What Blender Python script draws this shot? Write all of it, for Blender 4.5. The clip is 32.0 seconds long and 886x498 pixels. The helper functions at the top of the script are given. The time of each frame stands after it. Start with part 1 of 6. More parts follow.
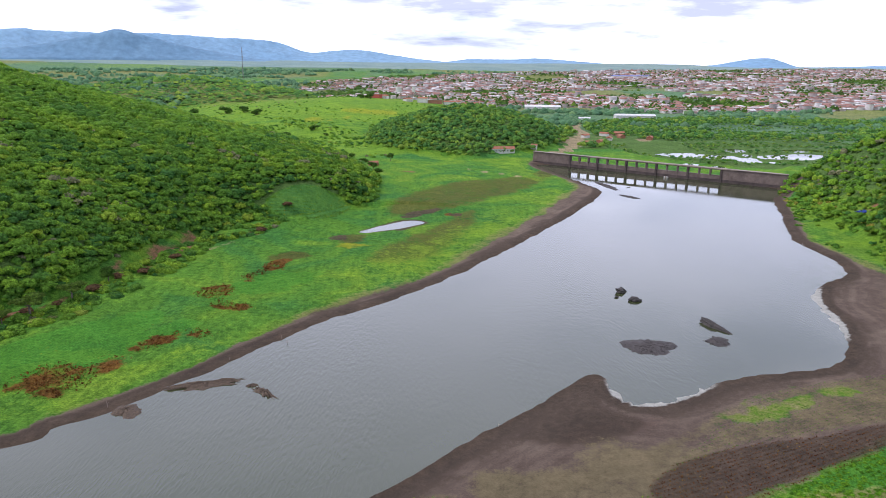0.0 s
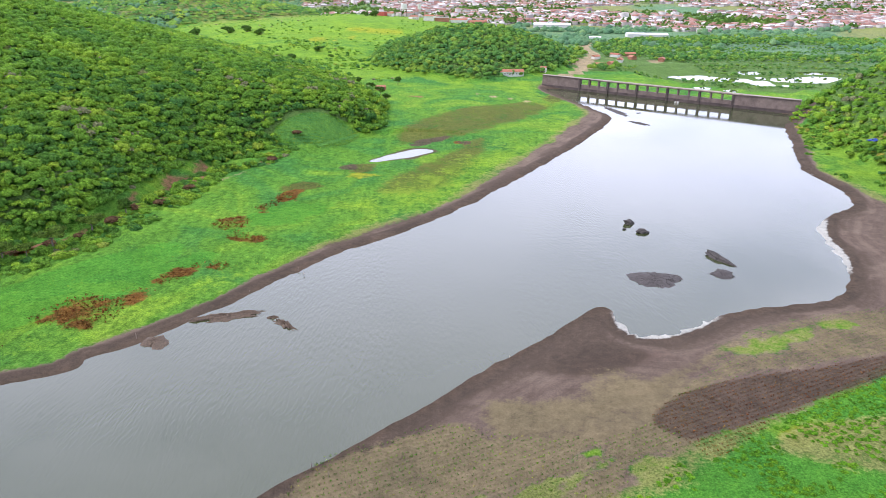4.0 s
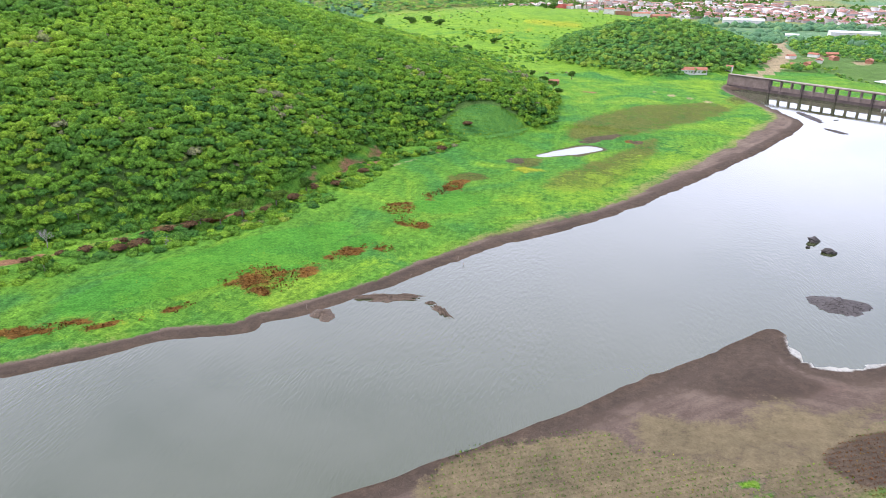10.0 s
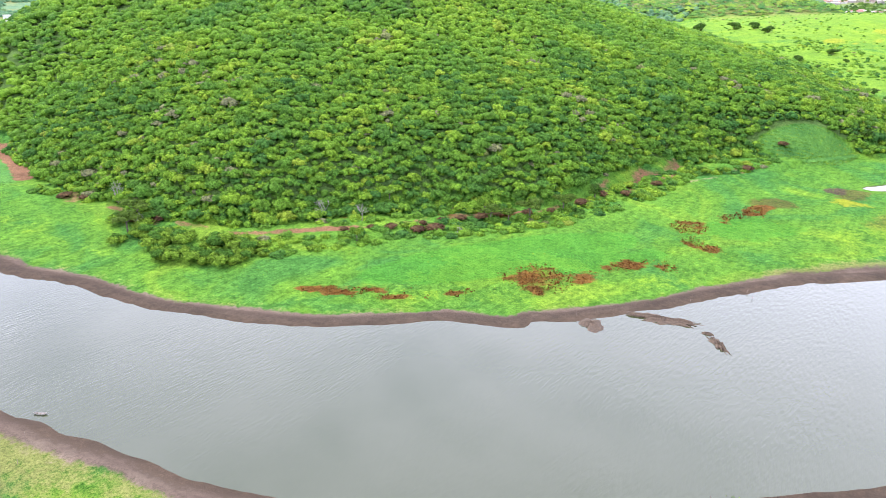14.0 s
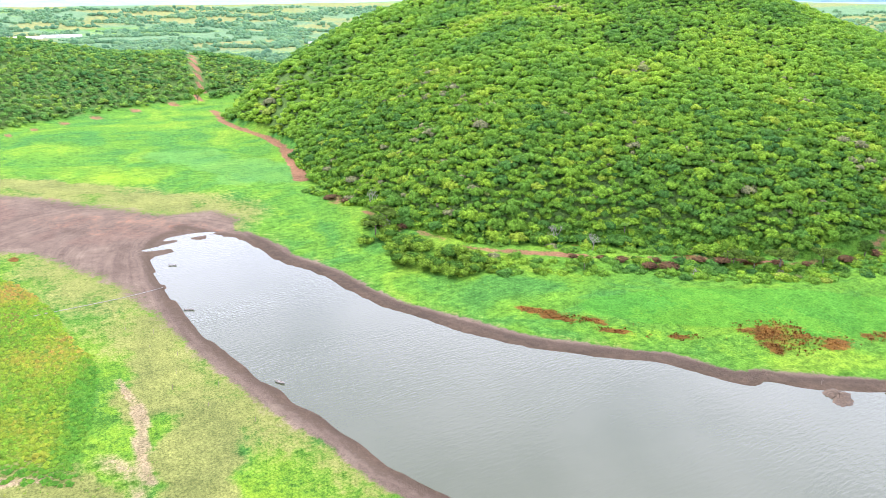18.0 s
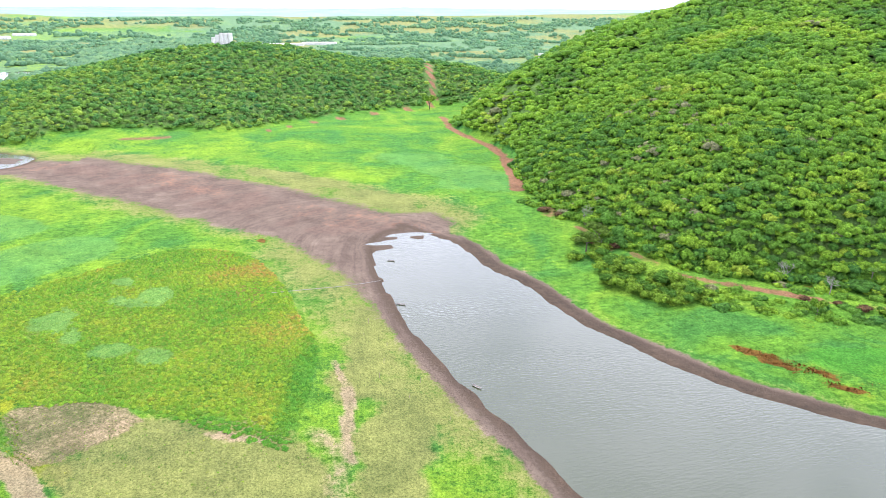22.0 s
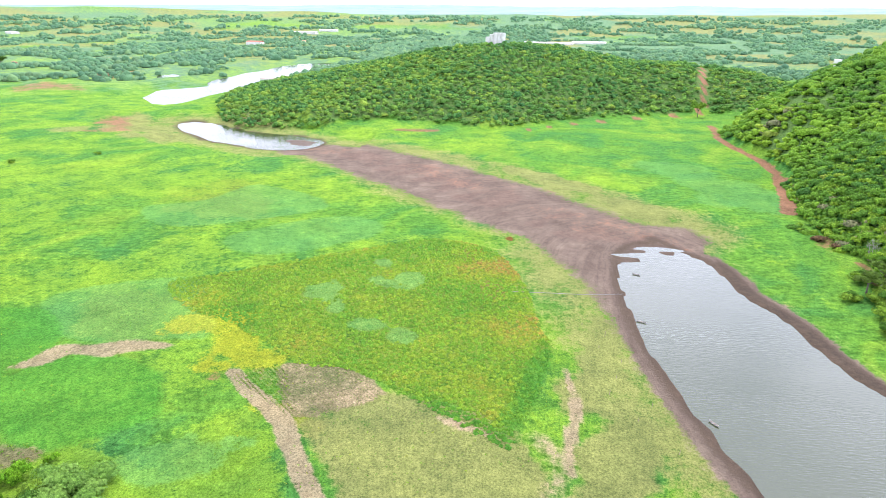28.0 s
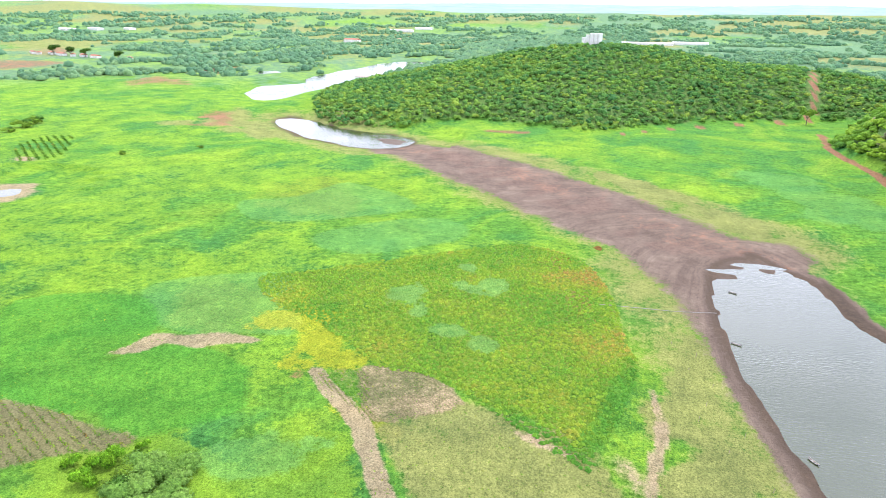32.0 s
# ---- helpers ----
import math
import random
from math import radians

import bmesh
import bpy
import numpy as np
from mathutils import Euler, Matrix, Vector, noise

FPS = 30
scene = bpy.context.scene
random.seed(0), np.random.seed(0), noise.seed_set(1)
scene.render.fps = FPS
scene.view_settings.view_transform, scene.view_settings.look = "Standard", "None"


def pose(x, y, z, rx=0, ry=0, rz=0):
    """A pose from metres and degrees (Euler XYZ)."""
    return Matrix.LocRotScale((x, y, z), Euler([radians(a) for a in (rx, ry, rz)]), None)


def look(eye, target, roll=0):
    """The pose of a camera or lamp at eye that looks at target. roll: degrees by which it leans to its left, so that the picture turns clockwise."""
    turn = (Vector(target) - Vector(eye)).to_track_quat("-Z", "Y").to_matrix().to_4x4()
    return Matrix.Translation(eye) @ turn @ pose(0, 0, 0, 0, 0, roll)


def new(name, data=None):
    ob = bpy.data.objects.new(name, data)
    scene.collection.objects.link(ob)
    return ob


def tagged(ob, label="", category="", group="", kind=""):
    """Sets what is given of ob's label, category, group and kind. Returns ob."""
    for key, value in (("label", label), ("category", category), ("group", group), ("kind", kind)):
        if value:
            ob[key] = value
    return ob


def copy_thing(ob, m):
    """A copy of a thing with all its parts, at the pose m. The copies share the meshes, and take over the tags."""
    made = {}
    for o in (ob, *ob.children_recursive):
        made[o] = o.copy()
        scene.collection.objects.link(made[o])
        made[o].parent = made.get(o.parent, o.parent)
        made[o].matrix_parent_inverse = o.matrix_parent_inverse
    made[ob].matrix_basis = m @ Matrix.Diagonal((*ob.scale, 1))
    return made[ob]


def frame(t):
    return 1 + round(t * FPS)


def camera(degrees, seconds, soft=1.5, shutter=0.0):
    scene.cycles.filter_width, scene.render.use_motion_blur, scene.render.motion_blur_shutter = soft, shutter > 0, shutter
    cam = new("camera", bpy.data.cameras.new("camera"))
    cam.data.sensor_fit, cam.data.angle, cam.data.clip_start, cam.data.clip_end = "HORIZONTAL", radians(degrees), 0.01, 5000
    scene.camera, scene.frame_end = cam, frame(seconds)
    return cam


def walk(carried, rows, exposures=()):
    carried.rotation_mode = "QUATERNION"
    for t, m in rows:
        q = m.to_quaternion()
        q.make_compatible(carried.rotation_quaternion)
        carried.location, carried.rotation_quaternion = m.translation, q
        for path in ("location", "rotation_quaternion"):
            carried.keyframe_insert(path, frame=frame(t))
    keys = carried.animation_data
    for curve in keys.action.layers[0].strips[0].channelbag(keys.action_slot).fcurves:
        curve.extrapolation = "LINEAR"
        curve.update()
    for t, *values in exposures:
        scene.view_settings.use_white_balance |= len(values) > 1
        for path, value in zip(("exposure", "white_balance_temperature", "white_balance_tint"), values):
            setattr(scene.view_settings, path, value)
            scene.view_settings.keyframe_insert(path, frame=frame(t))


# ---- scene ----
# The camera: a drone that hovers about 100 m over the reservoir, tilts down and turns to the left.
cam = camera(64.65, 32.0, soft=0.55)
PATH = [
    (0, 2.87, 3.32, 93.56, -2.01, -14.92, 0.78),
    (0.5, 1.87, 2.17, 94.63, -1.96, -15.84, 0.75),
    (1, 1.05, 1.15, 95.61, -1.89, -17.13, 0.71),
    (1.5, 0.47, 0.44, 96.50, -1.81, -18.47, 0.71),
    (2, 0.19, 0.15, 97.36, -1.80, -19.53, 0.77),
    (2.5, 0.13, 0.15, 98.13, -1.78, -20.31, 0.76),
    (3, 0.20, 0.25, 98.80, -1.76, -20.85, 0.75),
    (3.5, 0.32, 0.31, 99.40, -1.73, -21.19, 0.74),
    (5.5, 0.07, 0.01, 99.92, -0.68, -21.92, 0.69),
    (6, -0.00, -0.00, 100.00, 0.00, -21.99, 0.71),
    (6.5, -0.05, -0.01, 99.99, 0.70, -22.00, 0.72),
    (7, -0.04, -0.02, 99.98, 1.43, -22.01, 0.70),
    (7.5, -0.10, -0.03, 100.04, 2.44, -22.03, 0.70),
    (8, -0.19, -0.05, 100.13, 3.78, -22.07, 0.71),
    (8.5, -0.28, -0.06, 100.22, 5.25, -22.10, 0.70),
    (9, -0.41, -0.04, 100.34, 7.18, -22.14, 0.71),
    (9.5, -0.59, -0.05, 100.58, 9.43, -22.18, 0.70),
    (10, -0.78, -0.09, 100.94, 12.10, -22.24, 0.69),
    (10.5, -0.97, -0.19, 101.36, 15.11, -22.32, 0.68),
    (11, -1.02, -0.28, 101.81, 18.13, -22.36, 0.64),
    (11.5, -1.04, -0.32, 102.24, 21.20, -22.41, 0.57),
    (12, -1.03, -0.34, 102.64, 24.26, -22.44, 0.50),
    (12.5, -1.01, -0.37, 102.98, 27.31, -22.48, 0.40),
    (13, -0.91, -0.40, 103.21, 30.34, -22.48, 0.33),
    (13.5, -0.75, -0.44, 103.33, 33.43, -22.42, 0.29),
    (14, -0.53, -0.45, 103.31, 36.51, -22.34, 0.21),
    (14.5, -0.23, -0.40, 103.19, 39.53, -22.22, 0.18),
    (16.5, 2.94, 1.24, 100.81, 50.14, -20.89, 0.04),
    (17, 2.82, 1.33, 100.86, 52.45, -20.54, 0.09),
    (17.5, 2.64, 1.40, 100.96, 54.75, -20.18, 0.11),
    (18, 2.41, 1.45, 101.10, 57.05, -19.83, 0.13),
    (18.5, 2.13, 1.49, 101.23, 59.36, -19.55, 0.14),
    (19, 1.92, 1.52, 101.30, 61.64, -19.34, 0.15),
    (19.5, 1.75, 1.53, 101.34, 63.91, -19.16, 0.17),
    (20, 1.67, 1.51, 101.37, 66.17, -19.06, 0.20),
    (20.5, 1.68, 1.46, 101.49, 68.42, -19.01, 0.22),
    (21, 1.74, 1.39, 101.72, 70.67, -19.01, 0.21),
    (21.5, 1.83, 1.27, 102.02, 72.85, -19.01, 0.22),
    (22, 1.95, 1.15, 102.35, 74.97, -19.06, 0.27),
    (22.5, 2.05, 1.05, 102.62, 77.12, -19.08, 0.26),
    (23, 2.10, 1.01, 102.86, 79.28, -19.12, 0.21),
    (23.5, 2.14, 0.99, 103.09, 81.44, -19.12, 0.18),
    (24, 2.07, 0.96, 103.34, 83.56, -19.15, 0.17),
    (24.5, 1.91, 0.93, 103.57, 85.53, -19.17, 0.21),
    (25, 1.75, 0.88, 103.77, 87.12, -19.19, 0.22),
    (25.5, 1.65, 0.89, 103.97, 88.48, -19.22, 0.22),
    (27.5, 1.99, 0.73, 105.05, 94.43, -19.24, 0.22),
    (28, 1.93, 0.68, 105.32, 95.88, -19.29, 0.29),
    (28.5, 1.88, 0.61, 105.58, 97.29, -19.31, 0.30),
    (29, 1.83, 0.61, 105.83, 98.65, -19.35, 0.30),
    (29.5, 1.70, 0.64, 106.11, 99.87, -19.39, 0.29),
    (30, 1.40, 0.67, 106.38, 100.74, -19.43, 0.30),
    (30.5, 0.89, 0.60, 106.62, 101.41, -19.46, 0.29),
    (31, 0.16, 0.43, 106.83, 102.00, -19.48, 0.33),
    (31.5, -0.73, 0.16, 107.01, 102.61, -19.49, 0.37),
    (32, -1.73, -0.18, 107.17, 103.22, -19.48, 0.42),
]
EXPOSURES = [(0.0, -0.56, 6050, 24), (1.5, -0.2, 6050, 24), (3.5, 0.1, 6050, 24), (6.0, 0.16, 6050, 24), (9.0, 0.22, 6080, 24), (12.0, 0.48, 6100, 24), (14.5, 0.82, 6150, 25), (17.0, 0.96, 6200, 25), (20.0, 0.82, 6200, 23), (25.0, 0.66, 6150, 22), (32.0, 0.66, 6150, 21)]
walk(cam, [(t, pose(x, y, z, 90 + pitch, 0, yaw) @ pose(0, 0, 0, 0, 0, roll)) for t, x, y, z, yaw, pitch, roll in PATH], EXPOSURES)

# ---- sky and sun: bright broken cloud ----
SUN_ELEVATION, SUN_AZIMUTH = 54.0, 268.0
world = bpy.data.worlds.new("sky")
scene.world = world
world.use_nodes = True
wn, wl = world.node_tree.nodes, world.node_tree.links
wn.clear()
w_out = wn.new("ShaderNodeOutputWorld")
w_bg = wn.new("ShaderNodeBackground")
w_sky = wn.new("ShaderNodeTexSky")
w_sky.sky_type, w_sky.sun_disc = "NISHITA", False
w_sky.sun_elevation, w_sky.sun_rotation = radians(SUN_ELEVATION), radians(SUN_AZIMUTH)
w_co = wn.new("ShaderNodeTexCoord")
w_map = wn.new("ShaderNodeMapping")
w_map.inputs["Scale"].default_value = (1.0, 1.0, 4.0)
w_noise = wn.new("ShaderNodeTexNoise")
w_noise.inputs["Scale"].default_value, w_noise.inputs["Detail"].default_value = 2.3, 8.0
w_noise.inputs["Roughness"].default_value = 0.58
w_ramp = wn.new("ShaderNodeValToRGB")
w_ramp.color_ramp.elements[0].position, w_ramp.color_ramp.elements[1].position = 0.14, 0.33
w_shade = wn.new("ShaderNodeTexNoise")
w_shade.inputs["Scale"].default_value, w_shade.inputs["Detail"].default_value = 4.1, 7.0
w_cloud = wn.new("ShaderNodeValToRGB")
w_cloud.color_ramp.elements[0].position, w_cloud.color_ramp.elements[0].color = 0.33, (9.6, 10.8, 12.6, 1)
w_cloud.color_ramp.elements[1].position, w_cloud.color_ramp.elements[1].color = 0.5, (14.0, 15.0, 16.6, 1)
w_sep = wn.new("ShaderNodeSeparateXYZ")
wl.new(w_co.outputs["Generated"], w_sep.inputs["Vector"])
w_rise = wn.new("ShaderNodeValToRGB")
for q, g in ((0.0, 1.45), (0.26, 1.48), (0.43, 0.84), (0.6, 0.56), (1.0, 0.56)):
    k = w_rise.color_ramp.elements[0] if q == 0.0 else w_rise.color_ramp.elements[1] if q == 1.0 else w_rise.color_ramp.elements.new(q)
    k.position, k.color = q, (g, g, g * 1.01, 1)
wl.new(w_sep.outputs["Z"], w_rise.inputs["Fac"])
w_lit = wn.new("ShaderNodeMix")
w_lit.data_type, w_lit.blend_type = "RGBA", "MULTIPLY"
w_lit.inputs["Factor"].default_value = 1.0
w_mix = wn.new("ShaderNodeMix")
w_mix.data_type = "RGBA"
wl.new(w_co.outputs["Generated"], w_map.inputs["Vector"])
wl.new(w_map.outputs["Vector"], w_noise.inputs["Vector"])
wl.new(w_map.outputs["Vector"], w_shade.inputs["Vector"])
wl.new(w_noise.outputs["Fac"], w_ramp.inputs["Fac"])
wl.new(w_shade.outputs["Fac"], w_cloud.inputs["Fac"])
wl.new(w_ramp.outputs["Color"], w_mix.inputs["Factor"])
wl.new(w_sky.outputs["Color"], w_mix.inputs["A"])
wl.new(w_cloud.outputs["Color"], w_lit.inputs["A"])
wl.new(w_rise.outputs["Color"], w_lit.inputs["B"])
# the cloud is thinner and brighter over the dam's side
w_side = wn.new("ShaderNodeMapRange")
for w_key, w_value in zip(("From Min", "From Max", "To Min", "To Max"), (-1.0, 1.0, 0.72, 1.28)):
    w_side.inputs[w_key].default_value = w_value
wl.new(w_sep.outputs["Y"], w_side.inputs["Value"])
w_bright = wn.new("ShaderNodeMix")
w_bright.data_type, w_bright.blend_type = "RGBA", "MULTIPLY"
w_bright.inputs["Factor"].default_value = 1.0
wl.new(w_lit.outputs["Result"], w_bright.inputs["A"])
wl.new(w_side.outputs["Result"], w_bright.inputs["B"])
# grey banks low over the horizon
w_bank = wn.new("ShaderNodeTexNoise")
w_bank.inputs["Scale"].default_value, w_bank.inputs["Detail"].default_value, w_bank.inputs["Roughness"].default_value = 3.4, 9.0, 0.6
w_bank_map = wn.new("ShaderNodeMapping")
w_bank_map.inputs["Scale"].default_value, w_bank_map.inputs["Location"].default_value = (1.0, 1.0, 6.5), (0.4, 0.1, 0.3)
wl.new(w_co.outputs["Generated"], w_bank_map.inputs["Vector"])
wl.new(w_bank_map.outputs["Vector"], w_bank.inputs["Vector"])
w_bank_ramp = wn.new("ShaderNodeValToRGB")
w_bank_ramp.color_ramp.elements[0].position, w_bank_ramp.color_ramp.elements[0].color = 0.40, (0.40, 0.415, 0.44, 1)
w_bank_ramp.color_ramp.elements[1].position, w_bank_ramp.color_ramp.elements[1].color = 0.56, (1.0, 1.0, 1.0, 1)
wl.new(w_bank.outputs["Fac"], w_bank_ramp.inputs["Fac"])
w_low = wn.new("ShaderNodeMapRange")
w_low.interpolation_type = "SMOOTHSTEP"
for w_key, w_value in zip(("From Min", "From Max", "To Min", "To Max"), (0.09, 0.2, 1.0, 0.0)):
    w_low.inputs[w_key].default_value = w_value
wl.new(w_sep.outputs["Z"], w_low.inputs["Value"])
w_grey = wn.new("ShaderNodeMix")
w_grey.data_type, w_grey.blend_type = "RGBA", "MULTIPLY"
wl.new(w_low.outputs["Result"], w_grey.inputs["Factor"])
wl.new(w_bright.outputs["Result"], w_grey.inputs["A"])
wl.new(w_bank_ramp.outputs["Color"], w_grey.inputs["B"])
wl.new(w_grey.outputs["Result"], w_mix.inputs["B"])
wl.new(w_mix.outputs["Result"], w_bg.inputs["Color"])
w_bg.inputs["Strength"].default_value = 0.105
wl.new(w_bg.outputs["Background"], w_out.inputs["Surface"])
sun = new("sun", bpy.data.lights.new("sun", "SUN"))
sun.data.energy, sun.data.angle, sun.data.color = 2.8, radians(14.0), (1.0, 0.95, 0.86)
s_az, s_el = radians(SUN_AZIMUTH), radians(SUN_ELEVATION)
sun.matrix_world = look((math.sin(s_az) * math.cos(s_el) * 900, math.cos(s_az) * math.cos(s_el) * 900, math.sin(s_el) * 900), (0, 0, 0))


# ---- materials ----
def material(name):
    m = bpy.data.materials.new(name)
    m.use_nodes = True
    return m, m.node_tree.nodes, m.node_tree.links, m.node_tree.nodes["Principled BSDF"]


def noise_node(n, l, scale, detail=5.0, rough=0.55, vector=None):
    t = n.new("ShaderNodeTexNoise")
    t.inputs["Scale"].default_value, t.inputs["Detail"].default_value, t.inputs["Roughness"].default_value = scale, detail, rough
    if vector is not None:
        l.new(vector, t.inputs["Vector"])
    return t.outputs["Fac"]


def ramp_node(n, l, fac, stops):
    r = n.new("ShaderNodeValToRGB")
    e = r.color_ramp.elements
    while len(e) < len(stops):
        e.new(0.5)
    for k, (p, c) in zip(e, stops):
        k.position, k.color = p, (*c, 1)
    l.new(fac, r.inputs["Fac"])
    return r.outputs["Color"]


def mix_node(n, l, fac, a, b, blend="MIX"):
    m = n.new("ShaderNodeMix")
    m.data_type, m.blend_type = "RGBA", blend
    for socket, v in ((m.inputs["Factor"], fac), (m.inputs["A"], a), (m.inputs["B"], b)):
        if isinstance(v, (int, float)):
            socket.default_value = v
        elif isinstance(v, tuple):
            socket.default_value = (*v, 1)
        else:
            l.new(v, socket)
    return m.outputs["Result"]


def math_node(n, l, op, a, b, clamp=False):
    m = n.new("ShaderNodeMath")
    m.operation, m.use_clamp = op, clamp
    for socket, v in zip(m.inputs, (a, b)):
        if isinstance(v, (int, float)):
            socket.default_value = v
        else:
            l.new(v, socket)
    return m.outputs[0]


def bump_node(n, l, bsdf, height, strength, distance):
    b = n.new("ShaderNodeBump")
    b.inputs["Strength"].default_value, b.inputs["Distance"].default_value = strength, distance
    l.new(height, b.inputs["Height"])
    l.new(b.outputs["Normal"], bsdf.inputs["Normal"])


def position_node(n):
    return n.new("ShaderNodeNewGeometry").outputs["Position"]


def plain_mat(name, dark, light, scale=1.0, rough=0.8, metal=0.0, bump=0.2):
    """A surface with grain and blotches between two colours."""
    m, n, l, b = material(name)
    p = position_node(n)
    c1 = ramp_node(n, l, noise_node(n, l, 0.35 * scale, 6, 0.6, p), [(0.3, dark), (0.7, light)])
    g = noise_node(n, l, 5.0 * scale, 4, 0.6, p)
    c2 = ramp_node(n, l, g, [(0.25, (0.72, 0.72, 0.72)), (0.75, (1.15, 1.15, 1.15))])
    l.new(mix_node(n, l, 1.0, c1, c2, "MULTIPLY"), b.inputs["Base Color"])
    b.inputs["Roughness"].default_value, b.inputs["Metallic"].default_value = rough, metal
    bump_node(n, l, b, g, bump, 0.05)
    return m


def leaf_mat(name, stops, island=0.35, grain=1.0):
    """Foliage: a tint for each crown, lighter and darker clumps, leaf grain at two sizes."""
    m, n, l, b = material(name)
    p = position_node(n)
    a = n.new("ShaderNodeAttribute")
    a.attribute_name = "tint"
    c = ramp_node(n, l, a.outputs["Fac"], stops)
    isl = n.new("ShaderNodeNewGeometry").outputs["Random Per Island"]
    lo, hi = 1 - island, 1 + island
    c = mix_node(n, l, 1.0, c, ramp_node(n, l, isl, [(0.0, (lo, lo, lo * 0.9)), (1.0, (hi, hi, hi * 0.8))]), "MULTIPLY")
    spray = noise_node(n, l, 0.95, 4, 0.7, p)
    g = noise_node(n, l, 2.8, 4, 0.8, p)
    c = mix_node(n, l, 1.0, c, ramp_node(n, l, spray, [(0.36, (1 - 0.45 * grain, 1 - 0.4 * grain, 1 - 0.42 * grain)), (0.5, (1.0, 1.0, 1.0)), (0.64, (1 + 0.4 * grain, 1 + 0.34 * grain, 1 + 0.2 * grain))]), "MULTIPLY")
    c = mix_node(n, l, 1.0, c, ramp_node(n, l, g, [(0.36, (1 - 0.55 * grain, 1 - 0.5 * grain, 1 - 0.52 * grain)), (0.62, (1 + 0.45 * grain, 1 + 0.4 * grain, 1 + 0.28 * grain))]), "MULTIPLY")
    l.new(c, b.inputs["Base Color"])
    b.inputs["Roughness"].default_value = 0.8
    b.inputs["Specular IOR Level"].default_value = 0.06
    bump_node(n, l, b, math_node(n, l, "ADD", spray, math_node(n, l, "MULTIPLY", g, 0.5)), 1.0, 1.1)
    return m


def ground_mat():
    """Meadow, mud, ploughed soil, paths: mixed by the masks that the ground carries."""
    m, n, l, b = material("ground_cover")
    p = position_node(n)
    big = noise_node(n, l, 0.012, 5, 0.6, p)
    mid = noise_node(n, l, 0.07, 6, 0.62, p)
    fine = noise_node(n, l, 0.42, 7, 0.72, p)
    tiny = noise_node(n, l, 1.7, 5, 0.85, p)
    # stands of taller and shorter grass with clear edges
    z = n.new("ShaderNodeTexNoise")
    z.inputs["Scale"].default_value, z.inputs["Detail"].default_value, z.inputs["Distortion"].default_value = 0.021, 7.0, 1.4
    l.new(p, z.inputs["Vector"])
    stand = z.outputs["Fac"]
    # wind-laid blades
    mp = n.new("ShaderNodeMapping")
    mp.inputs["Rotation"].default_value = (0, 0, radians(-28))
    mp.inputs["Scale"].default_value = (0.5, 0.09, 0.2)
    l.new(p, mp.inputs["Vector"])
    laid = noise_node(n, l, 1.0, 6, 0.7, mp.outputs["Vector"])
    grass = ramp_node(n, l, stand, [(0.34, (0.064, 0.215, 0.044)), (0.43, (0.078, 0.232, 0.038)), (0.46, (0.096, 0.252, 0.034)), (0.54, (0.108, 0.268, 0.032)), (0.57, (0.136, 0.292, 0.032)), (0.68, (0.165, 0.31, 0.036))])
    grass = mix_node(n, l, 1.0, grass, ramp_node(n, l, big, [(0.35, (0.84, 0.93, 1.05)), (0.5, (1.0, 1.0, 1.0)), (0.65, (1.14, 1.05, 0.98))]), "MULTIPLY")
    grass = mix_node(n, l, 1.0, grass, ramp_node(n, l, mid, [(0.3, (0.78, 0.84, 0.84)), (0.52, (1.0, 1.0, 1.0)), (0.72, (1.18, 1.1, 0.96))]), "MULTIPLY")
    grass = mix_node(n, l, 1.0, grass, ramp_node(n, l, laid, [(0.34, (0.76, 0.8, 0.78)), (0.66, (1.22, 1.18, 1.12))]), "MULTIPLY")
    grass = mix_node(n, l, 1.0, grass, ramp_node(n, l, fine, [(0.33, (0.5, 0.57, 0.52)), (0.5, (1.0, 1.0, 1.0)), (0.67, (1.42, 1.34, 1.15))]), "MULTIPLY")
    mud = ramp_node(n, l, mid, [(0.3, (0.135, 0.102, 0.08)), (0.55, (0.19, 0.146, 0.114)), (0.76, (0.262, 0.21, 0.162))])
    mud = mix_node(n, l, 1.0, mud, ramp_node(n, l, fine, [(0.3, (0.84, 0.84, 0.84)), (0.7, (1.14, 1.14, 1.14))]), "MULTIPLY")

    # old waterlines that follow the levels
    sep = n.new("ShaderNodeSeparateXYZ")
    l.new(p, sep.inputs["Vector"])
    com = n.new("ShaderNodeCombineXYZ")
    l.new(math_node(n, l, "MULTIPLY", sep.outputs["Z"], 5.0), com.inputs["X"])
    l.new(math_node(n, l, "MULTIPLY", big, 3.0), com.inputs["Y"])
    strand = noise_node(n, l, 2.4, 4, 0.65, com.outputs["Vector"])
    mud = mix_node(n, l, 0.42, mud, ramp_node(n, l, strand, [(0.33, (0.62, 0.58, 0.57)), (0.66, (1.36, 1.32, 1.26))]), "MULTIPLY")

    def mask(attr, channel):
        a = n.new("ShaderNodeAttribute")
        a.attribute_name = attr
        if channel == "Alpha":
            return a.outputs["Alpha"]
        s = n.new("ShaderNodeSeparateColor")
        l.new(a.outputs["Color"], s.inputs["Color"])
        return s.outputs[channel]

    # one ragged field for the torn edges, at three sizes
    edge = math_node(n, l, "ADD", math_node(n, l, "MULTIPLY", math_node(n, l, "SUBTRACT", mid, 0.5), 1.6),
                     math_node(n, l, "ADD", math_node(n, l, "MULTIPLY", math_node(n, l, "SUBTRACT", fine, 0.5), 2.0), math_node(n, l, "MULTIPLY", math_node(n, l, "SUBTRACT", tiny, 0.5), 1.1)))

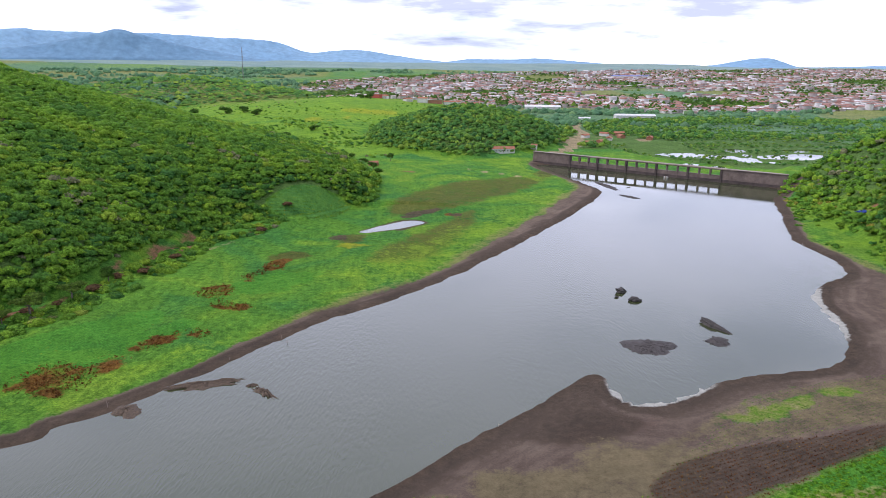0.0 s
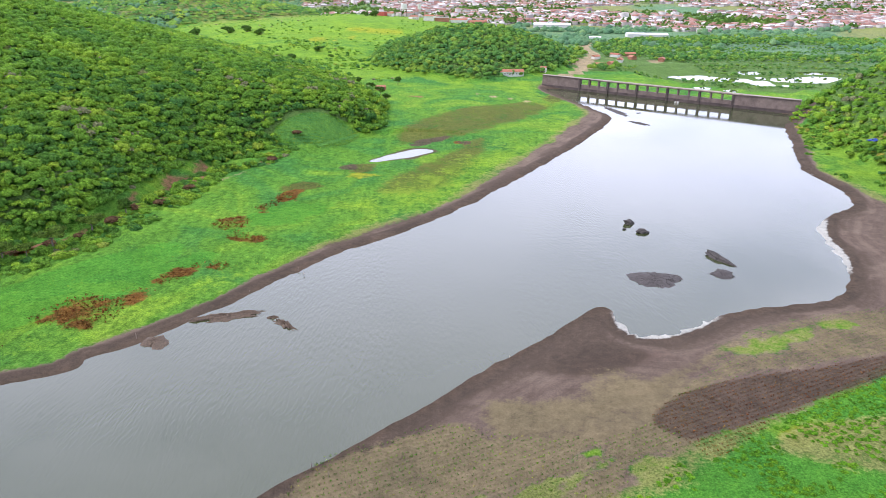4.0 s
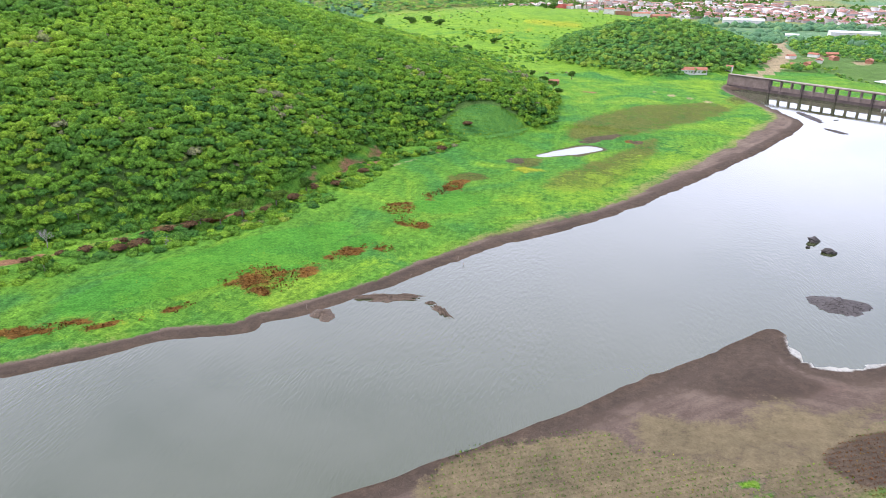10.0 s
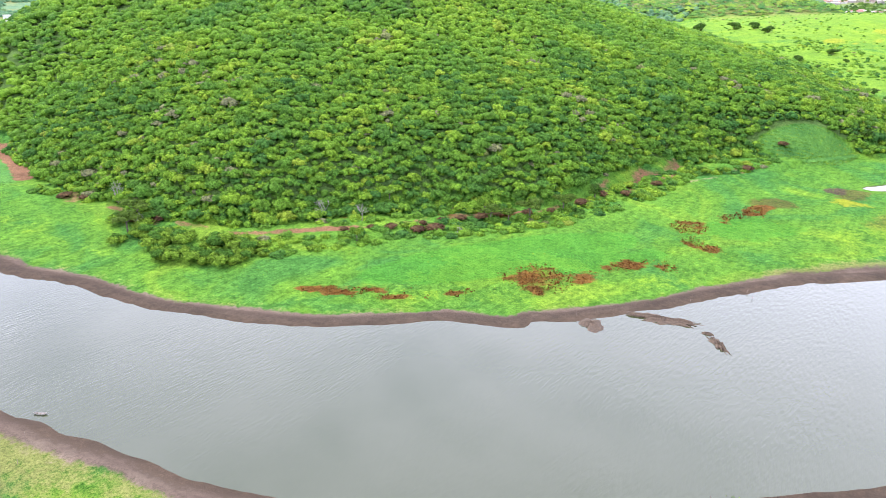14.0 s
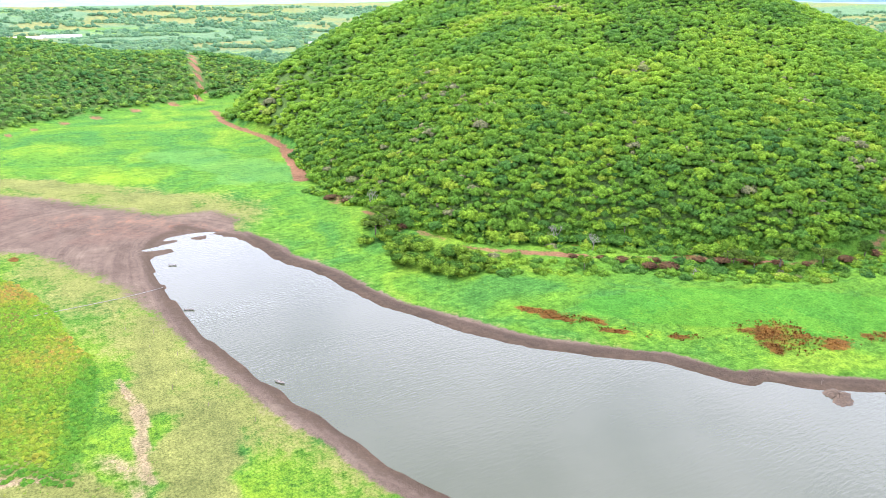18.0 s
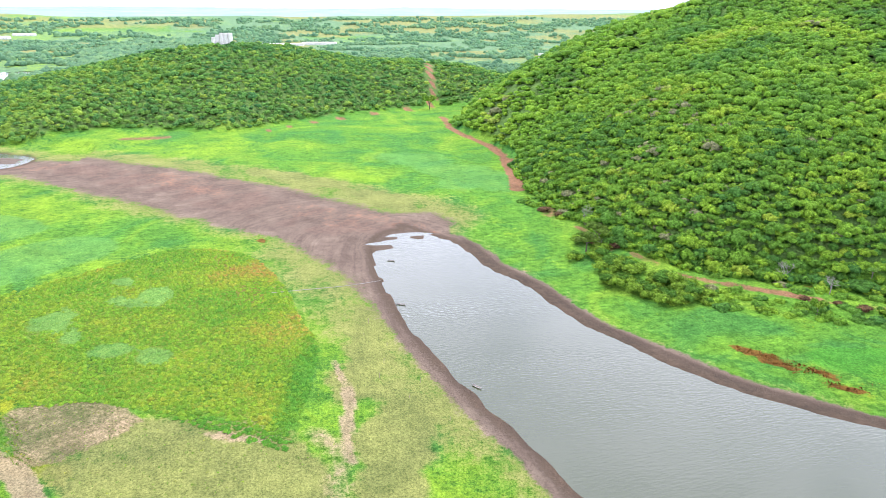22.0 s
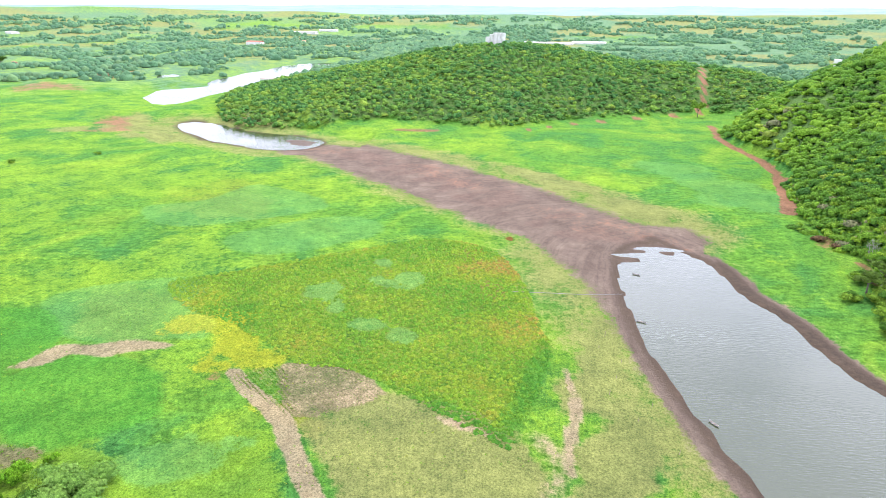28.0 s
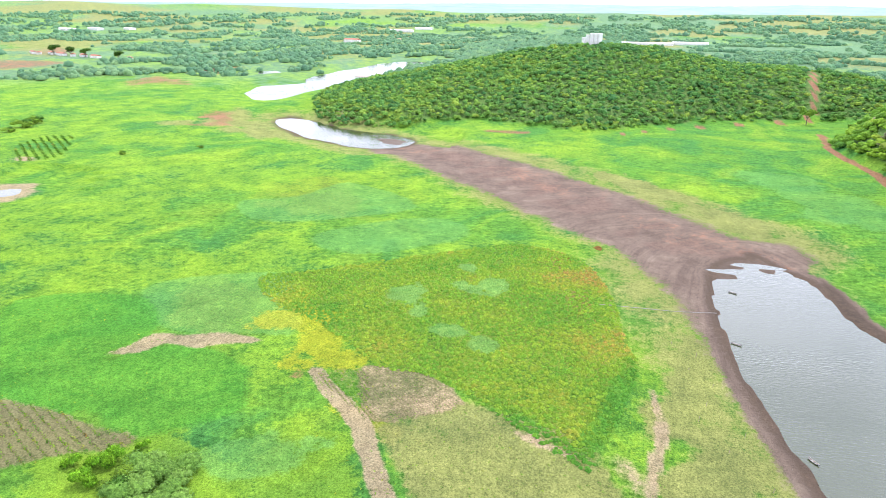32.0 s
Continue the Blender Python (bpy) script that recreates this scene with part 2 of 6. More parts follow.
    def torn(value, amount):
        """The mask with an edge torn up by the patchy noise."""
        r = n.new("ShaderNodeMapRange")
        r.interpolation_type = "SMOOTHSTEP"
        r.inputs["From Min"].default_value, r.inputs["From Max"].default_value = 0.28, 0.74
        l.new(math_node(n, l, "ADD", value, math_node(n, l, "MULTIPLY", edge, amount)), r.inputs["Value"])
        return r.outputs["Result"]

    c = grass
    for attr, channel, amount, cover, tone in GROUND_LAYERS:
        if isinstance(tone, str):
            colour = mud
        else:
            colour = ramp_node(n, l, fine, [(0.3, tone[0]), (0.7, tone[1])])
            colour = mix_node(n, l, 1.0, colour, ramp_node(n, l, mid, [(0.3, (0.75, 0.78, 0.75)), (0.7, (1.2, 1.18, 1.1))]), "MULTIPLY")
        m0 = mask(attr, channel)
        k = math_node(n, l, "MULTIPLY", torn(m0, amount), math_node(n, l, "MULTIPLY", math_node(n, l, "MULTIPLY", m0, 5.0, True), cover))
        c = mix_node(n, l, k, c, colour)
    c = mix_node(n, l, math_node(n, l, "SUBTRACT", 1.0, math_node(n, l, "MULTIPLY", mask("cover_b", "Red"), 0.62, True), True), c, ramp_node(n, l, tiny, [(0.37, (0.5, 0.53, 0.5)), (0.5, (1.0, 1.0, 1.0)), (0.63, (1.5, 1.46, 1.4))]), "MULTIPLY")
    l.new(c, b.inputs["Base Color"])
    b.inputs["Roughness"].default_value = 0.9
    b.inputs["Specular IOR Level"].default_value = 0.05
    bump_node(n, l, b, math_node(n, l, "ADD", fine, math_node(n, l, "MULTIPLY", tiny, 0.9)), 1.0, 0.7)
    return m


# layers from below to above: mask, its channel, how torn its edge is, its dark and light tone
GROUND_LAYERS = [
    ("cover_a", "Red", 0.7, 1.0, ((0.07, 0.15, 0.04), (0.13, 0.22, 0.055))),        # forest floor
    ("cover_a", "Green", 0.7, 0.85, ((0.105, 0.205, 0.03), (0.24, 0.29, 0.04))),     # rank weeds
    ("cover_e", "Alpha", 0.9, 0.8, ((0.13, 0.115, 0.038), (0.25, 0.185, 0.055))),    # rusty weeds
    ("cover_a", "Alpha", 0.9, 0.85, ((0.075, 0.088, 0.022), (0.15, 0.135, 0.04))),   # brown sedge
    ("cover_b", "Alpha", 0.8, 0.9, ((0.095, 0.195, 0.11), (0.155, 0.265, 0.155))),    # far scrub, grey-green with painted haze
    ("cover_a", "Blue", 0.9, 0.6, ((0.15, 0.305, 0.022), (0.25, 0.39, 0.032))),       # yellow-green flush, also painted sunlight
    ("cover_d", "Red", 0.65, 0.56, ((0.085, 0.25, 0.06), (0.135, 0.33, 0.092))),      # blue-green crop
    ("cover_d", "Green", 1.0, 0.58, ((0.26, 0.29, 0.018), (0.44, 0.37, 0.022))),       # ripe yellow, also painted sun on the rise
    ("cover_d", "Blue", 0.6, 0.75, ((0.045, 0.205, 0.024), (0.09, 0.30, 0.034))),    # deep green crop
    ("cover_b", "Green", 0.7, 0.88, ((0.165, 0.185, 0.06), (0.285, 0.29, 0.105))),     # thin dry sward
    ("cover_b", "Red", 0.7, 1.0, "mud"),
    ("cover_e", "Red", 0.6, 0.7, ((0.142, 0.094, 0.076), (0.215, 0.15, 0.122))),        # red mud
    ("cover_e", "Green", 0.6, 0.8, ((0.055, 0.043, 0.034), (0.10, 0.075, 0.058))),    # dark damp mud
    ("cover_e", "Blue", 0.7, 0.85, ((0.155, 0.128, 0.072), (0.255, 0.21, 0.122))),    # tilled olive soil
    ("cover_b", "Blue", 1.0, 0.95, ((0.09, 0.028, 0.012), (0.24, 0.12, 0.03))),       # red dying plants
    ("cover_c", "Red", 0.5, 0.95, ((0.20, 0.095, 0.06), (0.33, 0.17, 0.11))),        # red earth
    ("cover_c", "Green", 0.5, 0.9, ((0.27, 0.205, 0.125), (0.44, 0.345, 0.23))),      # pale sand
    ("cover_c", "Alpha", 0.45, 0.9, ((0.40, 0.40, 0.37), (0.66, 0.66, 0.63))),         # white glint of wet mud, painted
    ("cover_c", "Blue", 0.4, 0.9, ((0.07, 0.052, 0.040), (0.135, 0.10, 0.075))),      # dark wet soil
]


def water_mat():
    """Murky green water; the wind ripples it in lanes, and it lies calm under the dam."""
    m, n, l, b = material("lake_water")
    p = position_node(n)
    mp = n.new("ShaderNodeMapping")
    mp.inputs["Rotation"].default_value = (0, 0, radians(35))
    mp.inputs["Scale"].default_value = (1.0, 0.26, 1.0)
    l.new(p, mp.inputs["Vector"])
    rip = noise_node(n, l, 1.35, 3, 0.5, mp.outputs["Vector"])
    swell = noise_node(n, l, 0.05, 3, 0.5, p)
    lane = noise_node(n, l, 0.014, 4, 0.55, mp.outputs["Vector"])
    l.new(ramp_node(n, l, swell, [(0.35, (0.046, 0.058, 0.022)), (0.65, (0.053, 0.064, 0.028))]), b.inputs["Base Color"])
    l.new(ramp_node(n, l, lane, [(0.35, (0.02, 0.02, 0.02)), (0.65, (0.09, 0.09, 0.09))]), b.inputs["Roughness"])
    b.inputs["IOR"].default_value = 1.74
    b.inputs["Specular IOR Level"].default_value = 0.5
    sep = n.new("ShaderNodeSeparateXYZ")
    l.new(p, sep.inputs["Vector"])
    calm = n.new("ShaderNodeMapRange")
    calm.interpolation_type = "SMOOTHSTEP"
    for key, v in zip(("From Min", "From Max", "To Min", "To Max"), (360.0, 520.0, 1.0, 0.05)):
        calm.inputs[key].default_value = v
    l.new(sep.outputs["Y"], calm.inputs["Value"])
    wind = math_node(n, l, "MULTIPLY", ramp_node(n, l, lane, [(0.4, (0.22, 0.22, 0.22)), (0.6, (1, 1, 1))]), calm.outputs["Result"])
    bump_node(n, l, b, math_node(n, l, "MULTIPLY", rip, wind), 0.5, 0.25)
    return m


HERB = leaf_mat("herb_leaves", [(0.0, (0.07, 0.21, 0.018)), (0.5, (0.125, 0.29, 0.02)), (0.8, (0.21, 0.34, 0.024)), (1.0, (0.29, 0.32, 0.03))], 0.2)
BUSH = leaf_mat("bush_leaves", [(0.0, (0.05, 0.15, 0.03)), (0.5, (0.10, 0.23, 0.03)), (0.85, (0.19, 0.31, 0.035)), (1.0, (0.28, 0.27, 0.06))])
DYING = leaf_mat("dying_leaves", [(0.0, (0.10, 0.03, 0.014)), (0.5, (0.17, 0.068, 0.022)), (1.0, (0.24, 0.16, 0.045))])
WITHERED = leaf_mat("withered_leaves", [(0.0, (0.075, 0.038, 0.03)), (0.5, (0.125, 0.07, 0.05)), (1.0, (0.18, 0.125, 0.075))])
DARK_FOREST = leaf_mat("dark_forest_leaves", [(0.0, (0.052, 0.165, 0.06)), (0.4, (0.098, 0.235, 0.058)), (0.75, (0.165, 0.305, 0.055)), (1.0, (0.225, 0.335, 0.06))], 0.2)
LIME = leaf_mat("lime_leaves", [(0.0, (0.09, 0.27, 0.018)), (1.0, (0.2, 0.42, 0.025))])
WEEDS = leaf_mat("weed_leaves", [(0.0, (0.085, 0.26, 0.035)), (0.35, (0.16, 0.32, 0.035)), (0.6, (0.23, 0.35, 0.038)), (0.8, (0.29, 0.31, 0.05)), (1.0, (0.34, 0.23, 0.07))], 0.14, 0.6)
# far scrub and woods: pale blue-green leaf tones imitate distance haze
HAZED_SCRUB = leaf_mat("hazed_scrub_leaves", [(0.0, (0.085, 0.2, 0.13)), (0.5, (0.12, 0.25, 0.15)), (1.0, (0.17, 0.295, 0.155))], 0.15, 0.5)
SILVER = leaf_mat("silvery_leaves", [(0.0, (0.12, 0.28, 0.05)), (1.0, (0.24, 0.41, 0.10))], 0.2, 0.6)
BARE_TWIGS = plain_mat("bare_branches", (0.24, 0.21, 0.20), (0.38, 0.35, 0.33), 3.0)
WHITEWASH = plain_mat("whitewash", (0.62, 0.60, 0.56), (0.80, 0.79, 0.76), 0.8)
ROOF_TILE = plain_mat("clay_roof", (0.30, 0.11, 0.06), (0.48, 0.20, 0.12), 2.0)
RED_PAINT = plain_mat("red_paint", (0.40, 0.07, 0.05), (0.52, 0.11, 0.08), 1.0)
BRICKWORK = plain_mat("bare_brick", (0.33, 0.14, 0.08), (0.45, 0.22, 0.14), 2.0)
SHEET_ROOF = plain_mat("sheet_roof", (0.60, 0.60, 0.60), (0.82, 0.82, 0.82), 0.4, 0.45)
DARK_GLASS = plain_mat("dark_opening", (0.02, 0.02, 0.02), (0.05, 0.05, 0.055), 2.0, 0.3)
OLD_WOOD = plain_mat("grey_wood", (0.16, 0.12, 0.09), (0.32, 0.26, 0.20), 4.0)
ROCK = plain_mat("dark_rock", (0.022, 0.02, 0.018), (0.085, 0.075, 0.066), 2.0, bump=0.7)
BAR_MUD = plain_mat("silt", (0.045, 0.032, 0.022), (0.15, 0.105, 0.065), 5.0, bump=0.8)
GRAVEL = plain_mat("wet_gravel", (0.04, 0.036, 0.034), (0.10, 0.088, 0.08), 4.0, bump=0.8)
STAINED = plain_mat("water_stained_concrete", (0.055, 0.04, 0.038), (0.13, 0.10, 0.09), 0.5)
BOAT_PAINT = plain_mat("worn_white_boat_paint", (0.26, 0.24, 0.21), (0.5, 0.48, 0.44), 6.0)
STEEL = plain_mat("galvanised_steel", (0.22, 0.2, 0.2), (0.36, 0.34, 0.34), 2.0, 0.5, 0.6)
BLUE_PLASTIC = plain_mat("blue_tarpaulin", (0.02, 0.05, 0.30), (0.04, 0.09, 0.45), 1.0, 0.4)
# the mountains' blue is aerial haze painted into the base colour
HAZED_RANGE = plain_mat("hazed_far_mountains", (0.19, 0.36, 0.52), (0.25, 0.43, 0.58), 0.006, 0.9, 0.0, 0.0)
HAZED_FOOTHILL = plain_mat("hazed_near_mountains", (0.13, 0.27, 0.40), (0.18, 0.33, 0.46), 0.006, 0.9, 0.0, 0.0)
# horizon plain: blue-green base colour with the haze painted in
HAZED_PLAIN = plain_mat("hazed_plain", (0.14, 0.25, 0.24), (0.24, 0.34, 0.28), 0.02, 0.9, 0.0, 0.0)
FOREST = leaf_mat("forest_leaves", [(0.0, (0.05, 0.155, 0.042)), (0.28, (0.09, 0.22, 0.036)), (0.55, (0.135, 0.285, 0.034)), (0.86, (0.205, 0.36, 0.036)), (0.96, (0.245, 0.35, 0.045)), (1.0, (0.21, 0.225, 0.14))], 0.2)
TREE_LEAVES = leaf_mat("tree_leaves", [(0.0, (0.03, 0.08, 0.015)), (0.5, (0.055, 0.12, 0.02)), (1.0, (0.10, 0.17, 0.03))])
BARK = plain_mat("bark", (0.10, 0.08, 0.06), (0.2, 0.17, 0.14), 3.0)
WATER = water_mat()
CONCRETE = plain_mat("stained_concrete", (0.13, 0.10, 0.085), (0.26, 0.20, 0.17), 0.6)


# ---- meshes from arrays ----
def mesh_of(name, verts, faces, mat, smooth=False, tint=None):
    """A mesh from an array of corners and an array of triangles or quads."""
    me = bpy.data.meshes.new(name)
    k = faces.shape[1]
    me.vertices.add(len(verts))
    me.vertices.foreach_set("co", np.asarray(verts, np.float32).ravel())
    me.loops.add(faces.size)
    me.loops.foreach_set("vertex_index", np.asarray(faces, np.int32).ravel())
    me.polygons.add(len(faces))
    me.polygons.foreach_set("loop_start", np.arange(0, faces.size, k, dtype=np.int32))
    me.polygons.foreach_set("loop_total", np.full(len(faces), k, np.int32))
    if smooth:
        me.polygons.foreach_set("use_smooth", np.ones(len(faces), bool))
    if tint is not None:
        me.attributes.new("tint", "FLOAT", "POINT").data.foreach_set("value", np.asarray(tint, np.float32))
    me.update(calc_edges=True)
    me.materials.append(mat)
    return me


def part(name, bm, mat, parent=None, label=""):
    """Links a bmesh as one mesh object, under a thing or a part."""
    me = bpy.data.meshes.new(name)
    bm.to_mesh(me)
    bm.free()
    me.materials.append(mat)
    ob = new(name, me)
    ob.parent = parent
    return tagged(ob, label)


def box(bm, x0, y0, z0, x1, y1, z1):
    v = [bm.verts.new((x, y, z)) for z in (z0, z1) for y in (y0, y1) for x in (x0, x1)]
    for f in ((0, 2, 3, 1), (4, 5, 7, 6), (0, 1, 5, 4), (1, 3, 7, 5), (3, 2, 6, 7), (2, 0, 4, 6)):
        bm.faces.new([v[i] for i in f])
    return bm


def spline(points, n=6, closed=True):
    """A smooth line through the points."""
    p = np.array(points, float)
    if closed:
        p = np.vstack([p[-1:], p, p[:2]])
    else:
        p = np.vstack([2 * p[0] - p[1], p, 2 * p[-1] - p[-2]])
    out = []
    for a, b, c, d in zip(p[:-3], p[1:-2], p[2:-1], p[3:]):
        for u in np.arange(n) / n:
            out.append(0.5 * (2 * b + (c - a) * u + (2 * a - 5 * b + 4 * c - d) * u * u + (3 * b - a - 3 * c + d) * u ** 3))
    if not closed:
        out.append(p[-2])
    return np.array(out)


def line_distance(x, y, line, closed=False):
    """The distance of the points from a line."""
    q = np.vstack([line, line[:1]]) if closed else line
    best = np.full(x.shape, 1e12)
    for (ax, ay), (bx, by) in zip(q[:-1], q[1:]):
        dx, dy = bx - ax, by - ay
        u = np.clip(((x - ax) * dx + (y - ay) * dy) / (dx * dx + dy * dy + 1e-9), 0, 1)
        best = np.minimum(best, (x - ax - u * dx) ** 2 + (y - ay - u * dy) ** 2)
    return np.sqrt(best)


def inside(x, y, line):
    hit = np.zeros(x.shape, bool)
    for (ax, ay), (bx, by) in zip(line, np.roll(line, -1, 0)):
        if ay != by:
            hit ^= ((ay > y) != (by > y)) & (x < (bx - ax) * (y - ay) / (by - ay) + ax)
    return hit


def signed(x, y, line, reach=250.0):
    """Metres outside (+) or inside (-) a closed line; beyond reach merely far."""
    lo, hi = line.min(0) - reach, line.max(0) + reach
    near = (x > lo[0]) & (x < hi[0]) & (y > lo[1]) & (y < hi[1])
    out = np.full(x.shape, reach)
    if near.any():
        d = line_distance(x[near], y[near], line, True)
        out[near] = np.where(inside(x[near], y[near], line), -d, np.minimum(d, reach))
    return out


def step(a, b, v):
    u = np.clip((v - a) / (b - a), 0, 1)
    return u * u * (3 - 2 * u)


def value_noise(x, y, size, seed):
    """Smooth noise from 0 to 1 over cells of that size."""
    x, y = x / size + 1000.0, y / size + 1000.0
    ix, iy = np.floor(x).astype(np.int64), np.floor(y).astype(np.int64)
    fx, fy = x - ix, y - iy
    fx, fy = fx * fx * (3 - 2 * fx), fy * fy * (3 - 2 * fy)

    def h(a, b):
        k = (a * 374761393 + b * 668265263 + seed * 974634777) & 0x7FFFFFFF
        k = ((k ^ (k >> 13)) * 1274126177) & 0x7FFFFFFF
        return ((k ^ (k >> 16)) & 0xFFFF) / 65535.0

    return (h(ix, iy) * (1 - fx) + h(ix + 1, iy) * fx) * (1 - fy) + (h(ix, iy + 1) * (1 - fx) + h(ix + 1, iy + 1) * fx) * fy


def rough_noise(x, y, size, seed, octaves=4):
    out, total, k = 0.0, 0.0, 1.0
    for i in range(octaves):
        out = out + k * value_noise(x, y, size / 2 ** i, seed + i)
        total += k
        k *= 0.5
    return out / total


# ---- the plan ----
SHORE = spline([(-114, 155), (-92, 171), (-83, 179), (-63, 205), (-52, 223), (-31, 251), (-15, 267), (4, 288), (31, 326), (69, 388), (98, 438), (140, 523),
                (134, 565), (122, 676), (286, 552), (262, 500), (241, 446), (214, 378), (213, 340), (203, 310), (183, 295), (168, 272), (162, 246), (150, 222),
                (138, 209), (121, 204), (98, 198), (78, 186), (66, 183), (60, 190), (59, 203), (46, 192), (24, 171), (-3, 144), (-25, 124), (-44, 107), (-75, 84), (-107, 67),
                (-134, 61), (-162, 54), (-208, 46), (-253, 44), (-296, 48), (-313, 56), (-316, 66), (-307, 76)])
SHORE = np.vstack([SHORE[:-6], spline([(-307, 76), (-289, 87), (-256, 91), (-231, 99), (-202, 103), (-181, 110), (-144, 128), (-114, 155)], closed=False)[1:-1]])
LAGOON = spline([(-612, -307), (-631, -300), (-610, -265), (-580, -225), (-567, -180), (-545, -153), (-515, -157), (-508, -184), (-522, -218), (-548, -259)], 4)
LAKE = spline([(-789, -438), (-744, -402), (-732, -385), (-760, -372), (-852, -366), (-972, -350), (-1128, -346), (-1307, -341), (-1262, -398), (-1159, -416), (-1053, -425), (-985, -438), (-920, -412), (-893, -412), (-869, -447), (-830, -440)], 4)
POND = spline([(-29, 391), (-20, 404), (-9, 418), (0, 421), (6, 415), (0, 407), (-6, 401), (-16, 396)], 4)
MUD = spline([(-118, 162), (-82, 189), (-57, 228), (-20, 273), (12, 305), (36, 356), (74, 422), (112, 500), (128, 535), (127, 600), (120, 682), (288, 556), (264, 500), (244, 446), (217, 378), (219, 335),
              (215, 285), (170, 205), (130, 196), (90, 180), (62, 130), (42, 118), (10, 108), (-39, 96), (-90, 66), (-134, 50), (-160, 38), (-210, 23), (-271, 9), (-315, -6),
              (-345, -30), (-385, -74), (-453, -133), (-484, -188), (-560, -300), (-641, -330), (-650, -270), (-568, -165), (-517, -89), (-467, -22), (-418, 32), (-373, 75), (-341, 102),
              (-290, 107), (-254, 111), (-209, 113), (-182, 119), (-150, 136)])
MAIN_HILL = spline([(-625, 190), (-566, 166), (-490, 170), (-438, 166), (-366, 153), (-335, 150), (-290, 152), (-255, 157), (-234, 164), (-216, 182), (-198, 207), (-177, 227), (-154, 249), (-136, 268), (-126, 301),
                    (-118, 343), (-106, 380), (-92, 404), (-62, 420), (-44, 444), (-29, 475), (-35, 560), (-80, 650), (-150, 745), (-260, 900), (-450, 930), (-640, 760), (-740, 480), (-740, 260)])
SECOND_HILL = spline([(-650, -285), (-595, -238), (-592, -191), (-605, -159), (-625, -107), (-600, -25), (-620, 14), (-660, 71), (-700, 150), (-720, 220), (-800, 330), (-950, 330), (-1100, 150), (-1120, -100), (-1000, -280), (-800, -330)])
DAM_HILL = spline([(-60, 800), (-34, 744), (13, 709), (55, 690), (82, 714), (130, 750), (175, 840), (170, 930), (60, 980), (-50, 930)])
EAST_HILL = spline([(290, 545), (275, 497), (252, 403), (240, 344), (236, 290), (260, 200), (400, 120), (600, 200), (650, 450), (520, 640), (380, 620)])
GRASS_HILL = spline([(-300, 900), (-160, 860), (-60, 900), (10, 1010), (90, 1050), (170, 1300), (90, 1600), (-200, 1700), (-420, 1500), (-420, 1100)])
MAST_HILL = spline([(-820, 1500), (-560, 1330), (-330, 1380), (-220, 1560), (-300, 1850), (-560, 1960), (-820, 1800)])
NORTH_HILL = spline([(-1200, -260), (-1160, -60), (-1400, 90), (-1700, 60), (-1850, -200), (-1700, -330), (-1420, -290)])
WEED_FIELD = spline([(-235, -130), (-248, -111), (-269, -84), (-286, -63), (-304, -40), (-301, -19), (-287, -4), (-253, 7), (-220, 11), (-199, 15), (-180, 11), (-165, 8), (-154, 4), (-145, 2), (-153, -10), (-163, -23), (-172, -34), (-179, -46), (-180, -62), (-192, -76), (-206, -97), (-212, -111)], 3)
EAST_PLOT = spline([(54, 139), (69, 153), (90, 160), (109, 163), (121, 167), (140, 171), (132, 163), (113, 152), (97, 145), (81, 136), (65, 124), (60, 130)], 3)
EAST_SWARD = spline([(54, 139), (66, 152), (79, 166), (90, 176), (107, 190), (123, 195), (141, 200), (172, 203), (160, 178), (121, 167), (90, 160), (69, 152)], 3)
HILL_PLOT = spline([(-88, 415), (-78, 429), (-60, 444), (-42, 444), (-44, 430), (-52, 417), (-70, 410)], 4)
MARSH_WOOD = spline([(150, 800), (210, 760), (260, 700), (330, 640), (420, 640), (560, 700), (800, 900), (1100, 1150), (1150, 1450), (800, 1300), (500, 1230), (280, 1130), (190, 980)])
BROWN_PLOT = spline([(-134, -165), (-136, -141), (-133, -127), (-130, -108), (-124, -110), (-119, -121), (-109, -136), (-114, -168)])
PALE_PATCH = spline([(-165, -146), (-172, -142), (-181, -139), (-184, -128), (-188, -118), (-187, -105), (-184, -104), (-180, -115), (-176, -121), (-176, -131), (-168, -136)])
SMALL_PLOT = spline([(-177, -67), (-180, -62), (-180, -46), (-167, -33), (-157, -42), (-150, -53), (-159, -60)], 2)
BEAN_STRIP = spline([(-170, -79), (-178, -66), (-163, -59), (-150, -53), (-153, -58), (-162, -69)], 2)
RIPE_PATCH = spline([(-222, -112), (-214, -96), (-193, -82), (-189, -70), (-181, -63), (-172, -76), (-171, -91), (-191, -91), (-206, -101)], 3)
SOUTH_SWARD = spline([(-150, -53), (-167, -33), (-160, -23), (-152, -9), (-142, 4), (-137, 12), (-95, 5), (-85, -20), (-125, -37), (-138, -45)], 3)
MUD_CORE = spline([(-545, -215), (-500, -178), (-468, -144), (-409, -90), (-369, -50), (-330, -16), (-311, 5), (-288, 19), (-256, 31), (-229, 36), (-200, 41), (-165, 48), (-134, 56), (-110, 75), (-150, 120), (-182, 116), (-209, 111),
                   (-254, 107), (-290, 103), (-315, 96), (-338, 86), (-344, 68), (-362, 50), (-401, 14), (-442, -26), (-489, -78), (-532, -140)])
DARK_MUD = spline([(59, 203), (58, 183), (68, 172), (55, 160), (40, 157), (27, 160), (8, 147), (18, 160), (33, 176), (49, 194)], 3)
TAN_MUD = spline([(17, 149), (38, 149), (63, 160), (83, 173), (94, 180), (80, 167), (55, 146), (28, 132), (16, 135)], 3)
EAST_FIELD = spline([(40, 118), (54, 139), (66, 152), (90, 178), (123, 197), (172, 206), (172, 186), (140, 172), (121, 161), (97, 145), (81, 136), (65, 124), (52, 118)], 3)
